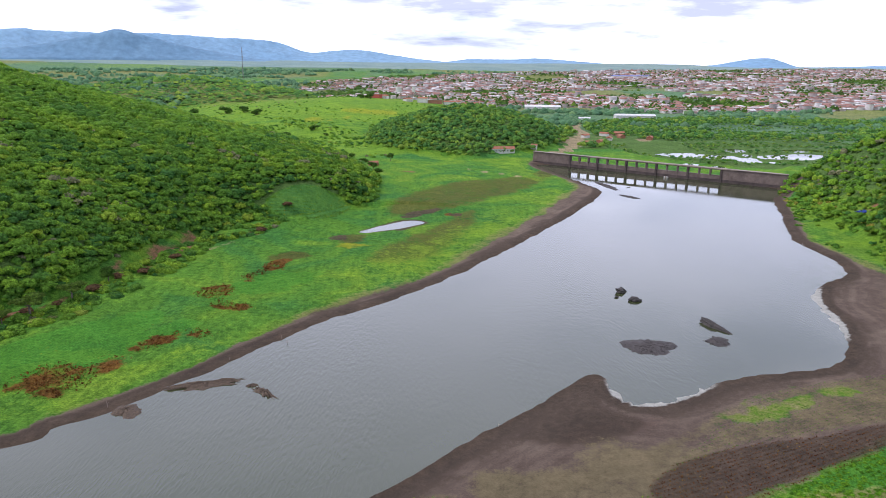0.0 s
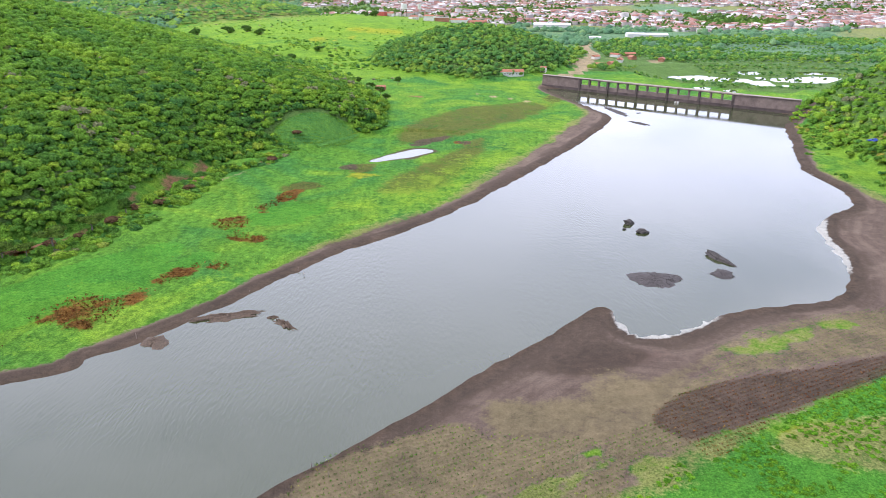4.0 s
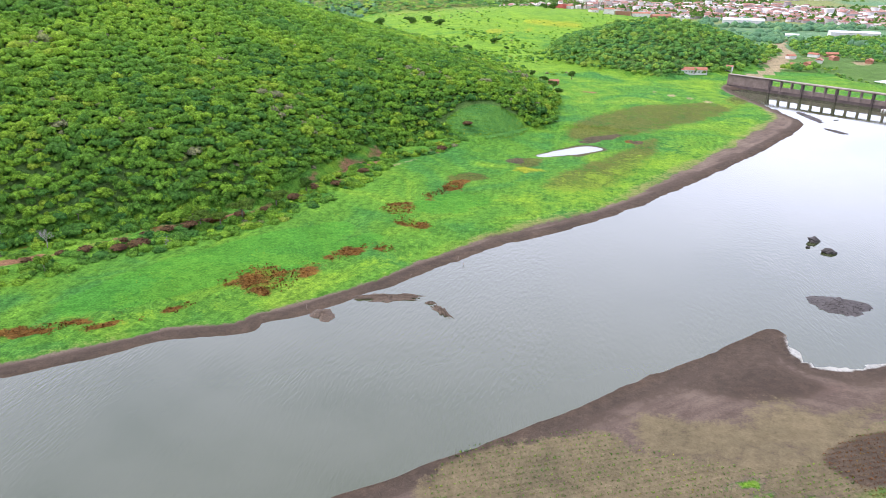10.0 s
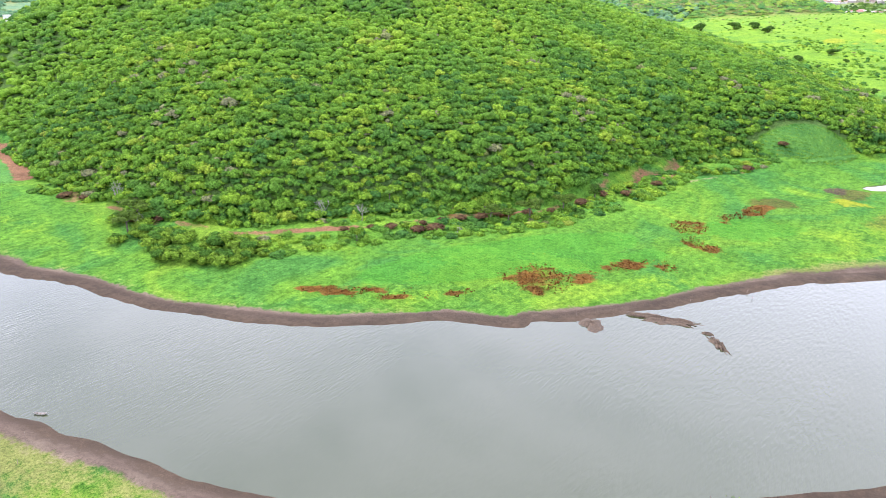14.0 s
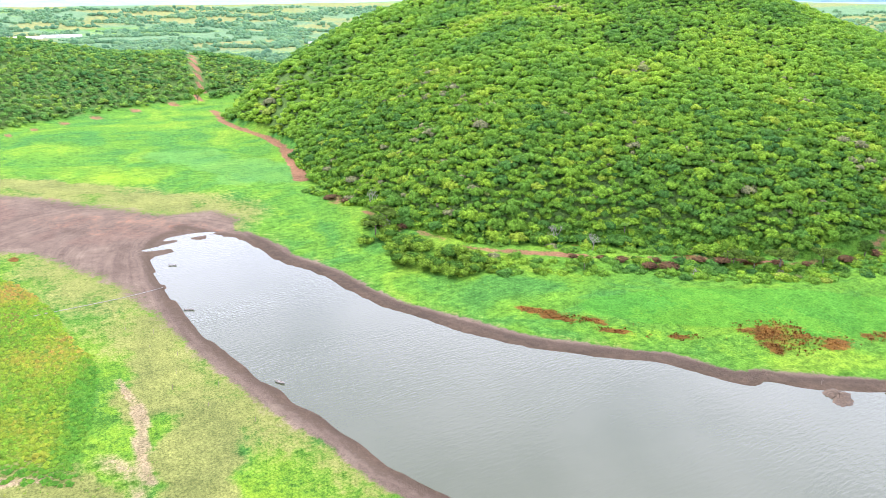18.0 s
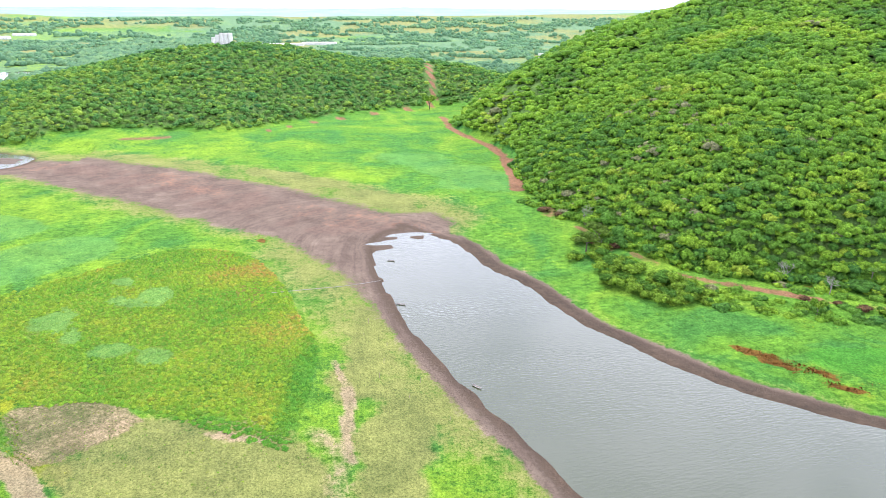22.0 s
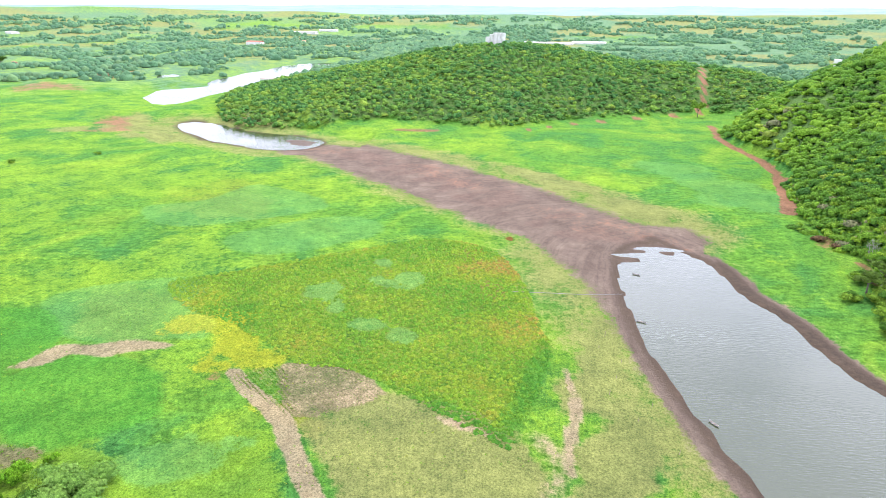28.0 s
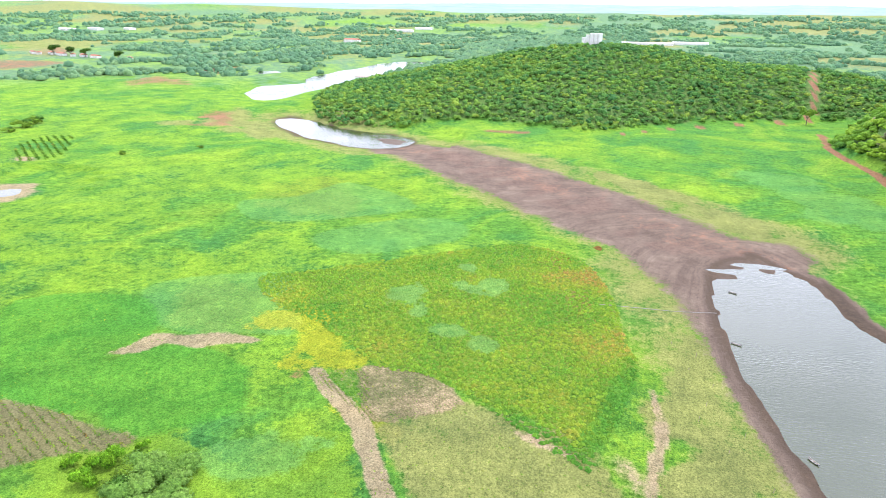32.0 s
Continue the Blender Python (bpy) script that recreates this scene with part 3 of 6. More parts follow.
DRY_PATCH = spline([(77, 128), (88, 136), (106, 139), (125, 140), (110, 118), (95, 119), (86, 122)], 3)
RED_MUD = spline([(44, 172), (59, 175), (72, 176), (66, 166), (51, 162), (34, 157)], 3)
PLANTED = spline([(-23, 127), (-10, 133), (5, 140), (20, 135), (41, 132), (55, 138), (59, 129), (43, 117), (36, 111), (0, 96), (-28, 105)], 3)
LUSH_EAST = spline([(38, 106), (50, 119), (59, 129), (65, 124), (76, 132), (96, 144), (113, 152), (140, 164), (170, 150), (120, 95), (60, 88)], 3)
FOOT_LANE = [(-300, 148), (-265, 147), (-246, 155), (-219, 164), (-191, 189), (-174, 211), (-160, 231), (-147, 247), (-134, 270), (-125, 314), (-114, 359)]
DAM_A, DAM_B = Vector((119, 679, 0)), Vector((288, 549, 0))


HILLS = ((MAIN_HILL, 0.91, ((-509, 452, 130, 336, 309), (-192, 595, 42, 37, 55))), (SECOND_HILL, 0.41, ((-880, -16, 59, 196, 200), (-782, 185, 49, 172, 214))),
         (DAM_HILL, 0.8, ((62, 921, 39, 119, 160),)), (EAST_HILL, 0.74, ((388, 411, 85, 179, 286),)), (GRASS_HILL, 0.12, ((-110, 1280, 30, 260, 300),)),
         (MAST_HILL, 0.3, ((-520, 1640, 54, 260, 250),)), (NORTH_HILL, 0.16, ((-1500, -250, 42, 300, 330),)))


def oval(cx, cy, a, b, turn=0, seed=0):
    """An uneven closed line round a centre."""
    t = np.arange(18) / 18 * 2 * np.pi
    k = 1 + 0.3 * np.sin(2 * t + seed) + 0.22 * np.sin(3 * t + 2.1 * seed) + 0.14 * np.sin(5 * t + seed)
    c, s = math.cos(radians(turn)), math.sin(radians(turn))
    u, v = a * k * np.cos(t), b * k * np.sin(t)
    return np.stack([cx + u * c - v * s, cy + u * s + v * c], -1)


MARSH_PONDS = [oval(318, 735, 46, 20, -40, 1), oval(285, 668, 20, 9, -30, 2), oval(372, 742, 30, 12, 10, 3), oval(410, 745, 34, 10, 30, 4), oval(368, 800, 34, 9, 10, 5), oval(345, 705, 22, 9, -20, 6),
               oval(505, 1035, 42, 14, 15, 7), oval(520, 975, 18, 6, 10, 8), oval(850, 1290, 90, 36, 20, 9), oval(440, 800, 22, 8, 20, 10), oval(-330, -338, 12, 7, 30, 2), oval(-1020, -540, 60, 14, 160, 3)]


def height(x, y):
    """The land over the water's level."""
    d = signed(x, y, SHORE) + (value_noise(x, y, 9, 31) - 0.5) * 1.6 + (value_noise(x, y, 3.5, 32) - 0.5) * 0.7
    land = 0.035 * np.minimum(d, 40) + 0.022 * np.clip(d - 25, 0, 110) + 1.2 * step(150, 700, np.hypot(x, y))
    z = np.where(d < 0, np.maximum(d * 0.05, -4.0), land)
    for line, depth in ((LAGOON, 1.2), (LAKE, 2.0), (POND, 0.7), *((p, 0.8) for p in MARSH_PONDS)):
        w = signed(x, y, line, 60.0)
        z = np.where(w < 40, np.minimum(z, np.where(w < 0, np.maximum(w * 0.1, -depth), np.maximum(0.03, w * 0.05))) * step(60, 30, w) + z * step(30, 60, w), z)
    tip = step(30, 15, np.hypot(x + 309, (y - 58) * 0.9)) * step(-15, -9, d) * step(9, 3, d)
    z = z * (1 - tip) + tip * (0.02 + 0.006 * d + (rough_noise(x / 4.4, y / 17.0, 1.0, 36, 2) - 0.5) * 0.5)
    # low shelf raised in the coves to carry the painted white glint
    silt = np.maximum(step(150, 160, x) * step(196, 214, y) * step(300, 280, y) * (x < 200), step(26, 12, np.hypot(x - 76, y - 187))) * step(-6, -2, d) * step(1.5, 0, d)
    z = z * (1 - silt) + silt * (0.02 + 0.014 * d + (rough_noise(x, y, 5, 37, 2) - 0.5) * 0.16)
    z = z + step(5, 60, d) * (rough_noise(x, y, 60, 3) - 0.5) * 1.6
    # hills: a slope that climbs from the foot towards a rounded crest
    for line, slope, crest in HILLS:
        s = -signed(x, y, line, 20.0)
        dome = 4.0
        for cx, cy, h, a, b in crest:
            dome = np.maximum(dome, h * np.exp(-((x - cx) / a) ** 2 - ((y - cy) / b) ** 2) + 4)
        rise = np.clip(s, 0, None) * slope
        k = np.clip(rise * dome / np.sqrt(rise ** 2 + dome ** 2 + 1e-6), 0, None)
        z = z + k * (1 + 0.16 * (rough_noise(x, y, 90, 11) - 0.5))
    r = np.hypot(x, y)
    z = z + step(1900, 4700, r) * 90 + step(1200, 2800, r) * (rough_noise(x, y, 500, 21) - 0.5) * 22
    return z


def axis(lo, hi, step_size, far, growth=1.07):
    core = list(np.arange(lo, hi + 0.1, step_size))
    s = step_size
    while core[-1] < far:
        s *= growth
        core.append(core[-1] + s)
    s = step_size
    while core[0] > -far:
        s *= growth
        core.insert(0, core[0] - s)
    return np.clip(np.array(core), -far, far)


def blob(x, y, shapes):
    """A mask of soft ovals: centre, half-sizes, turn in degrees."""
    out = np.zeros(x.shape)
    for cx, cy, a, b, turn in shapes:
        c, s = math.cos(radians(turn)), math.sin(radians(turn))
        u, v = ((x - cx) * c + (y - cy) * s) / a, ((y - cy) * c - (x - cx) * s) / b
        q = max(4.0, min(a, b) * 1.3)
        near = np.hypot(u, v) < 3
        e = (np.hypot(u[near], v[near]) + (rough_noise(x[near], y[near], q, 71) - 0.5) * 1.5 + (rough_noise(x[near], y[near], q * 0.35, 72) - 0.5) * 0.7)
        out[near] = np.maximum(out[near], 1 - step(0.5, 1.5, e))
    return out


# patches of the ground: centre, half-sizes, turn
SEDGE_FIELDS = [spline([(-26, 322), (-8, 369), (22, 429), (39, 445), (38, 407), (19, 347), (4, 326)], 3), spline([(-20, 441), (-10, 482), (27, 541), (99, 582), (97, 540), (34, 454), (-9, 428)], 3)]
SEDGE_SPOTS = [(-36, 372, 8, 12, 0), (-58, 330, 10, 6, 40), (110, 600, 8, 26, -20)]
WEED_SPOTS = [(-350, -150, 40, 30, 40), (-205, -130, 26, 20, 40), (-240, -42, 14, 9, 30), (-225, -70, 10, 7, 20)]
# spots on the grassy rise and side valley paint in sun through cloud
FLUSH_AND_SUN_SPOTS = [(-205, -98, 20, 9, -60), (-188, -82, 13, 8, 40), (-222, -108, 8, 5, 0), (262, 420, 18, 60, 12), (240, 350, 16, 40, 0), (205, 240, 40, 30, 30), (78, 177, 9, 5, 20), (104, 179, 10, 5, 30), (118, 183, 6, 4, 0), (136, 190, 7, 4, 0), (40, 134, 7, 2, 30), (30, 119, 10, 2.5, 20),
               (-130, -60, 22, 14, 40), (-120, -90, 18, 10, 60), (-110, -110, 30, 8, 60), (20, 690, 46, 8, -50), (-420, 60, 20, 8, 30), (-100, 1150, 260, 240, 0), (-200, 880, 160, 90, 0), (-110, 1380, 200, 160, 0), (-40, 760, 60, 60, 0), (250, 470, 14, 50, 15), (-120, 195, 30, 10, 45)]
THIN_SPOTS = [(-570, -330, 56, 18, -60), (-535, -290, 26, 22, 30), (-600, -345, 40, 16, 20), (-148, -22, 20, 15, 40), (-138, 0, 14, 10, 0), (-160, -45, 8, 10, 0), (-150, 30, 40, 10, 165), (-200, 30, 34, 8, 165), (-60, 84, 50, 12, 30), (10, 110, 40, 7, 10), (-360, 70, 40, 12, 30), (-420, 25, 40, 10, 45)]
RED_SPOTS = [(-103, 201, 12, 7, 40), (-98, 194, 8, 4, 40), (-151, 152, 13, 3, 35), (-160, 147, 8, 2.4, 35), (-136, 158, 7, 2, 40), (-80, 276, 7, 6, 60), (-70, 262, 5, 8, 60), (-64, 312, 4, 16, -20), (-86, 226, 9, 3, 60), (-73, 235, 4, 4, 0), (-122, 172, 5, 2, 40), (25, 434, 5, 4, 0), (-292, -14, 5, 3, 0), (-310, 0, 4, 2, 0),
             (-200, 200, 6, 3, 40), (-168, 224, 8, 4, 45), (-150, 240, 9, 4, 50)]
EARTH_SPOTS = [(-585, -345, 26, 6, 20), (-545, -350, 18, 5, 40), (-830, -560, 50, 22, 60), (-120, 312, 4, 16, -10), (-112, 338, 5, 9, -20), (-134, 262, 4, 9, -20), (-160, 231, 9, 3, 45), (-174, 211, 7, 2.5, 50), (-191, 189, 8, 2.5, 45), (-219, 163, 10, 2.2, 35), (-246, 155, 10, 2.5, 15), (-265, 146, 8, 2.5, 20), (-118, 330, 5, 14, -10), (-112, 356, 5, 9, -20), (-318, 143, 12, 5, 160), (-85, 371, 4, 5, 0), (-10, 592, 10, 6, -40), (-170, -83, 4, 3, 0), (-840, -600, 60, 26, 0), (-1020, -600, 60, 30, 0),
               (-1010, -960, 100, 70, 45), (-1290, -1130, 120, 40, 45), (-590, -355, 50, 16, 30), (-1225, -550, 40, 20, 0), (270, 398, 5, 4, 0)]
SAND_SPOTS = [(-155, -12, 1.5, 3, 0), (-330, -338, 20, 12, 30), (-392, -385, 12, 6, 40), (-1970, -600, 200, 40, 60), (180, 850, 8, 40, -20), (240, 900, 25, 12, 30), (275, 850, 20, 8, 60)]
SOIL_SPOTS = [(3, 438, 5, 15, -50), (-41, 372, 6, 6, 0), (26, 434, 4, 4, 0), (-552, -176, 14, 4, 40), (-6, 400, 3, 8, -30)]


EAST_STRIPS = [(30, 118, 12, 1.8, 25), (22, 112, 8, 1.6, 20), (36, 126, 7, 1.4, 25), (103, 178, 9, 5, 30), (112, 182, 6, 4, 30), (92, 174, 4, 3, 0), (128, 190, 7, 4, 20), (8, 112, 8, 1.4, 15), (50, 120, 6, 4, 40)]
TEAL_SPOTS = [(-252, -37, 9, 6, 40), (-267, -51, 6, 4, 40), (-236, -69, 9, 7, 20), (-209, -47, 5, 6, 0), (-202, -33, 5, 6, 0), (-246, -46, 12, 4, 60), (-222, -60, 5, 4, 0), (-420, 120, 60, 24, 30), (-130, -75, 9, 14, 20)]
# the first three, on the grassy rise, are painted sunlight
RIPE_AND_SUN_SPOTS = [(-60, 1120, 50, 20, 20), (20, 1240, 60, 16, 10), (-120, 1000, 40, 14, 30), (-205, -98, 17, 7, -60), (-187, -82, 12, 6, 40), (-222, -108, 7, 5, 0), (-150, -54, 4, 12, -30), (90, 132, 8, 6, 20), (-32, 352, 8, 5, 0)]
DEEP_SPOTS = [(-120, 205, 26, 9, 45), (-95, 225, 22, 8, 50), (85, 118, 26, 8, 25), (60, 108, 30, 6, 15), (-145, -120, 30, 16, 50), (-165, -165, 24, 14, 45), (-60, 290, 24, 10, 55)]
TEAL_FIELDS = [spline([(-204, -155), (-220, -147), (-233, -129), (-211, -107), (-189, -110), (-184, -129), (-190, -144)], 3), spline([(-332, -191), (-350, -165), (-387, -148), (-346, -95), (-303, -158)], 4), spline([(-219, -166), (-242, -123), (-215, -105), (-192, -97), (-189, -143)], 4), spline([(-290, -130), (-330, -85), (-310, -60), (-270, -100)], 4)]
DEEP_FIELDS = [spline([(-186, -204), (-203, -190), (-206, -159), (-181, -140), (-160, -149), (-151, -158), (-154, -173)], 3), spline([(-151, -170), (-159, -153), (-170, -126), (-169, -99), (-156, -99), (-141, -124), (-134, -136), (-133, -153)], 3), spline([(-158, 159), (-143, 206), (-104, 252), (-90, 247), (-101, 219), (-125, 179)], 3), spline([(-184, -202), (-208, -166), (-192, -150), (-168, -160), (-154, -173)], 4), spline([(-170, -140), (-176, -110), (-150, -90), (-135, -105), (-140, -135)], 4)]


def build_ground():
    gx, gy = axis(-400, 260, 2.1, 3450.0), axis(-170, 470, 2.1, 3450.0)
    x, y = np.meshgrid(gx, gy)
    z = height(x, y)
    ny, nx = x.shape
    i = np.arange(nx * ny).reshape(ny, nx)
    faces = np.stack([i[:-1, :-1], i[:-1, 1:], i[1:, 1:], i[1:, :-1]], -1).reshape(-1, 4)
    me = mesh_of("ground", np.stack([x, y, z], -1).reshape(-1, 3), faces, ground_mat(), smooth=True)
    d = signed(x, y, SHORE)
    r = np.hypot(x, y)
    m = signed(x, y, MUD, 60.0)
    patch = rough_noise(x, y, 26, 41)
    woods = np.zeros(x.shape)
    for line in (MAIN_HILL, SECOND_HILL, DAM_HILL, EAST_HILL, MAST_HILL, NORTH_HILL, MARSH_WOOD):
        woods = np.maximum(woods, 1 - step(-10, -3, signed(x, y, line, 20.0)))
        plot = signed(x, y, HILL_PLOT, 20.0)
    woods *= step(-2, 3, plot)
    field = signed(x, y, WEED_FIELD, 30.0)
    weeds = np.maximum((1 - step(-2, 2, field)) * (0.6 + 0.4 * step(0.35, 0.65, patch)), blob(x, y, WEED_SPOTS))
    # the lower end of the fallow field has turned rusty, its rim is rank and green
    rusty = (1 - step(-12, -4, field)) * step(-30, 25, y - 0.45 * (x + 230)) * (0.35 + 0.65 * step(0.4, 0.6, rough_noise(x, y, 22, 47)))
    rank = step(-9, -4, field) * step(1.5, -1, field) * step(-20, 0, y + 0.9 * (x + 175)) * step(-330, -215, x + y * 0)
    fringe = step(60, 20, d) * step(0.40, 0.60, rough_noise(x, y, 38, 43)) * 0.8
    rim = step(1, 6, m) * step(22, 8, m) * step(0.34, 0.55, rough_noise(x, y, 45, 44))
    # its patches beyond 700 m paint sunlit fields
    flush = np.maximum.reduce([blob(x, y, FLUSH_AND_SUN_SPOTS), 0.08 * fringe, 0.35 * rim, step(700, 1000, r) * step(0.5, 0.62, rough_noise(x, y, 420, 52)) * 0.5])
    # brighter grass by zone: sunlight painted on the floodplain and the west shore
    sun_lime = 0.62 * step(-60, -120, x) * step(70, 30, y - 0.2 * (x + 300)) * step(0.28, 0.6, rough_noise(x, y, 48, 58)) * (1 - step(-2, 2, -field))
    sun_shore = 0.6 * step(9, 18, d) * step(60, 34, d) * step(250, 330, y) * step(130, 100, x) * step(0.3, 0.55, rough_noise(x, y, 34, 59))
    flush = np.maximum.reduce([flush, sun_lime, sun_shore])
    bank = 1 - 0.72 * step(300, 350, y) * step(150, 180, x)
    core = signed(x, y, MUD_CORE, 60.0) + 40 * step(84, 92, y) * step(-318, -300, x) + (rough_noise(x, y, 20, 46) - 0.5) * 8
    east = step(-70, -40, x)
    ragged = m + (rough_noise(x, y, 20, 46) - 0.5) * 9
    north = step(84, 92, y) * step(-335, -318, x)
    mud = np.maximum.reduce([1 - step(-13, 9, core), east * (1 - step(-3, 4, ragged)) * step(0.3, 0.9, bank), north * (1 - step(4, 10, d + (rough_noise(x, y, 14, 57) - 0.5) * 5)), 1 - step((3.5 + east) * bank, (9 + 2 * east) * bank, d)])
    sward = 1 - step(-4, 3, signed(x, y, EAST_SWARD, 30.0))
    # beyond 1 km the thin tone also pales the plain in place of haze
    thin = np.maximum.reduce([(1 - step(-6, 24, ragged + 20 * step(84, 92, y) * step(-330, -300, x))) * (0.5 + 0.3 * patch) * (1 - east), 0.5 * step(17, 8, d / bank) * patch, step(-14, -4, m) * step(12, 2, m) * (0.45 + 0.4 * patch) * east, 0.5 * sward, 0.85 * (1 - step(-3, 3, signed(x, y, SOUTH_SWARD, 30.0))),
                              blob(x, y, THIN_SPOTS), step(1000, 1700, r) * step(0.4, 0.6, rough_noise(x, y, 260, 53)) * 0.75])
    planted = 1 - step(-5, 4, signed(x, y, PLANTED, 30.0) + (rough_noise(x, y, 9, 48) - 0.5) * 8)
    dry = 1 - step(-4, 3, signed(x, y, DRY_PATCH, 30.0))
    lush = (1 - step(-2, 2, signed(x, y, LUSH_EAST, 30.0))) * (1 - dry)
    strips = blob(x, y, EAST_STRIPS)
    low_plot = (1 - step(-2, 2, signed(x, y, EAST_PLOT, 20.0))) * step(0, 7, -(y - 134 - 0.42 * (x - 60)))
    thin = np.maximum.reduce([thin, 0.8 * dry, 0.8 * low_plot])
    flush = np.maximum(flush, strips)
    mud = np.maximum(mud, 1 - step(-3, 3, signed(x, y, EAST_FIELD, 30.0)))
    mud = 1.15 * mud * (1 - 0.25 * sward) * (1 - lush) * (1 - dry) * (1 - 0.85 * strips) * (1 - 0.8 * low_plot)
    plots = 1 - step(-1, 1, signed(x, y, SMALL_PLOT, 20.0))
    tilled = (1 - strips) * np.maximum.reduce([0.95 * planted, (0.5 + 0.35 * patch) * sward, 0.9 * (1 - step(-5, 5, signed(x, y, TAN_MUD, 30.0))), 0.9 * plots, 0.45 * (1 - step(-1, 1, signed(x, y, BEAN_STRIP, 20.0))), 0.75 * east * step(14, 32, d) * (1 - step(-2, 4, m)), 0.95 * (1 - step(-3, 2, signed(x, y, BROWN_PLOT, 20.0)))])
    streak = rough_noise((x + y) / 9.0, (x - y) / 46.0, 1.0, 49, 3)
    red_mud = np.maximum(0.75 * (1 - step(-6, 4, signed(x, y, RED_MUD, 30.0))), (1 - step(-26, -8, core)) * step(-300, -325, x) * (0.3 + 0.75 * step(0.36, 0.62, streak)))
    dark_mud = np.maximum(0.85 * (1 - step(-7, 3, signed(x, y, DARK_MUD, 30.0))), 0.6 * step(16, 6, d / bank) * step(0.45, 0.6, rough_noise(x, y, 26, 50)) * east)
    dark_mud = np.maximum(dark_mud, np.maximum(0.55 * step(7, 2.5, d / bank), 0.9 * north * step(9, 3, d)))
    dying = blob(x, y, RED_SPOTS) * (0.25 + 1.0 * step(0.3, 0.62, rough_noise(x, y, 7, 45)))

    def track(points, width, soft=1.6):
        line = spline(points, 5, closed=False)
        return 1 - step(width - soft / 2, width + soft, line_distance(x, y, line) + (value_noise(x, y, 6, 61) - 0.5) * 1.5)

    earth = np.maximum.reduce([track(FOOT_LANE, 2.0, 3.0) * (0.1 + 0.7 * step(0.48, 0.64, rough_noise(x, y, 13, 56))), track([(-640, 172), (-600, 166), (-575, 162), (-540, 162), (-502, 167), (-470, 167), (-438, 163)], 2.6), track([(-438, 163), (-400, 155), (-366, 144)], 4.2),
                               track([(-700, 172), (-730, 186), (-790, 198), (-880, 215)], 2.2), 0.62 * blob(x, y, EARTH_SPOTS), 0.34 * blob(x, y, [(-345, 38, 52, 15, 50), (-425, -38, 62, 17, 50), (-505, -150, 60, 14, 55)]), 0.8 * track([(-589, -136), (-581, -81), (-589, -35), (-586, 2), (-603, 18), (-649, 80), (-696, 165)], 1.8)])
    shelf = np.maximum(step(150, 160, x) * step(196, 214, y) * step(300, 280, y) * (x < 200), step(26, 12, np.hypot(x - 76, y - 187)))
    # white painted where wet mud reflects the bright sky
    wet_glint = step(-5.5, -1.5, d) * step(2.2, 0.3, d) * shelf
    sand = np.maximum.reduce([0.42 * plots, 0.95 * (1 - step(-2, 2, signed(x, y, PALE_PATCH, 20.0))), track([(-172, -79), (-164, -71), (-154, -61), (-143, -53), (-132, -47), (-122, -41), (-105, -30)], 2.4), 0.9 * track([(-189, 18), (-174, 20), (-161, 19.5), (-146, 16.5), (-138, 17)], 1.1), 0.8 * track([(-156, -16), (-153, -10), (-150, -2)], 1.2), blob(x, y, SAND_SPOTS), 0.55 * track([(-150, 10), (-140, 14), (-125, 12)], 3.0, 4.0),
                             
                              0.8 * track([(46, 610), (67, 592), (88, 576)], 1.6), 1.2 * track([(119, 690), (140, 726), (168, 771), (199, 866), (222, 943), (225, 1010), (250, 1120)], 6.0), 0.6 * track([(-118, 300), (-104, 330), (-92, 352)], 1.2)])
    soil = np.maximum.reduce([0.3 * (1 - step(-3, 2, signed(x, y, BROWN_PLOT, 20.0))), 0.35 * plots * step(-178, -186, x - 0.2 * y), (1 - step(-3, 2, signed(x, y, EAST_PLOT, 20.0))) * (1 - 0.85 * low_plot), blob(x, y, SOIL_SPOTS), 0.75 * step(5, 0.5, d / bank) * step(-3, 0, d) * (1 - wet_glint), 0.8 * step(6, 0, signed(x, y, POND, 20.0)), 0.8 * step(9, 0, signed(x, y, LAGOON, 20.0))])
    masks = {"cover_a": (woods, weeds, flush), "cover_b": (mud, thin, dying), "cover_c": (earth, sand, soil), "cover_e": (red_mud, dark_mud, tilled),
             "cover_d": (np.maximum.reduce([blob(x, y, TEAL_SPOTS), 1 - step(-4, 3, plot), *(1 - step(-4, 4, signed(x, y, q, 20.0)) for q in TEAL_FIELDS)]), np.maximum(blob(x, y, RIPE_AND_SUN_SPOTS), (1 - step(-4, 4, signed(x, y, RIPE_PATCH, 20.0))) * (0.3 + 0.75 * step(0.3, 0.7, rough_noise(x, y, 9, 54)))), np.maximum.reduce([0.9 * rank, 0.8 * lush, blob(x, y, DEEP_SPOTS), *(1 - step(-4, 4, signed(x, y, q, 20.0)) for q in DEEP_FIELDS)]))}
    # cover_b: the scrub tone grows with distance and paints haze on the plain
    extra = {"cover_c": wet_glint, "cover_e": rusty, "cover_a": np.maximum.reduce([blob(x, y, SEDGE_SPOTS), *(0.75 * (1 - step(-9, 5, signed(x, y, q, 30.0))) for q in SEDGE_FIELDS)]), "cover_b": step(750, 1250, r) * (0.45 + 0.55 * step(0.30, 0.41, rough_noise(x, y, 330, 51))) * step(0, 40, signed(x, y, GRASS_HILL, 60.0))}
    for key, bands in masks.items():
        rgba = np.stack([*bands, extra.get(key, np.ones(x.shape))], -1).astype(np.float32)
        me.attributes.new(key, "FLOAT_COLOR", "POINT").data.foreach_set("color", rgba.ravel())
    return tagged(new("ground", me), "green floodplain meadows, brown mud banks and wooded hill slopes", "ground", kind="structure")


build_ground()
bm = bmesh.new()
bmesh.ops.create_grid(bm, x_segments=60, y_segments=60, size=1200)
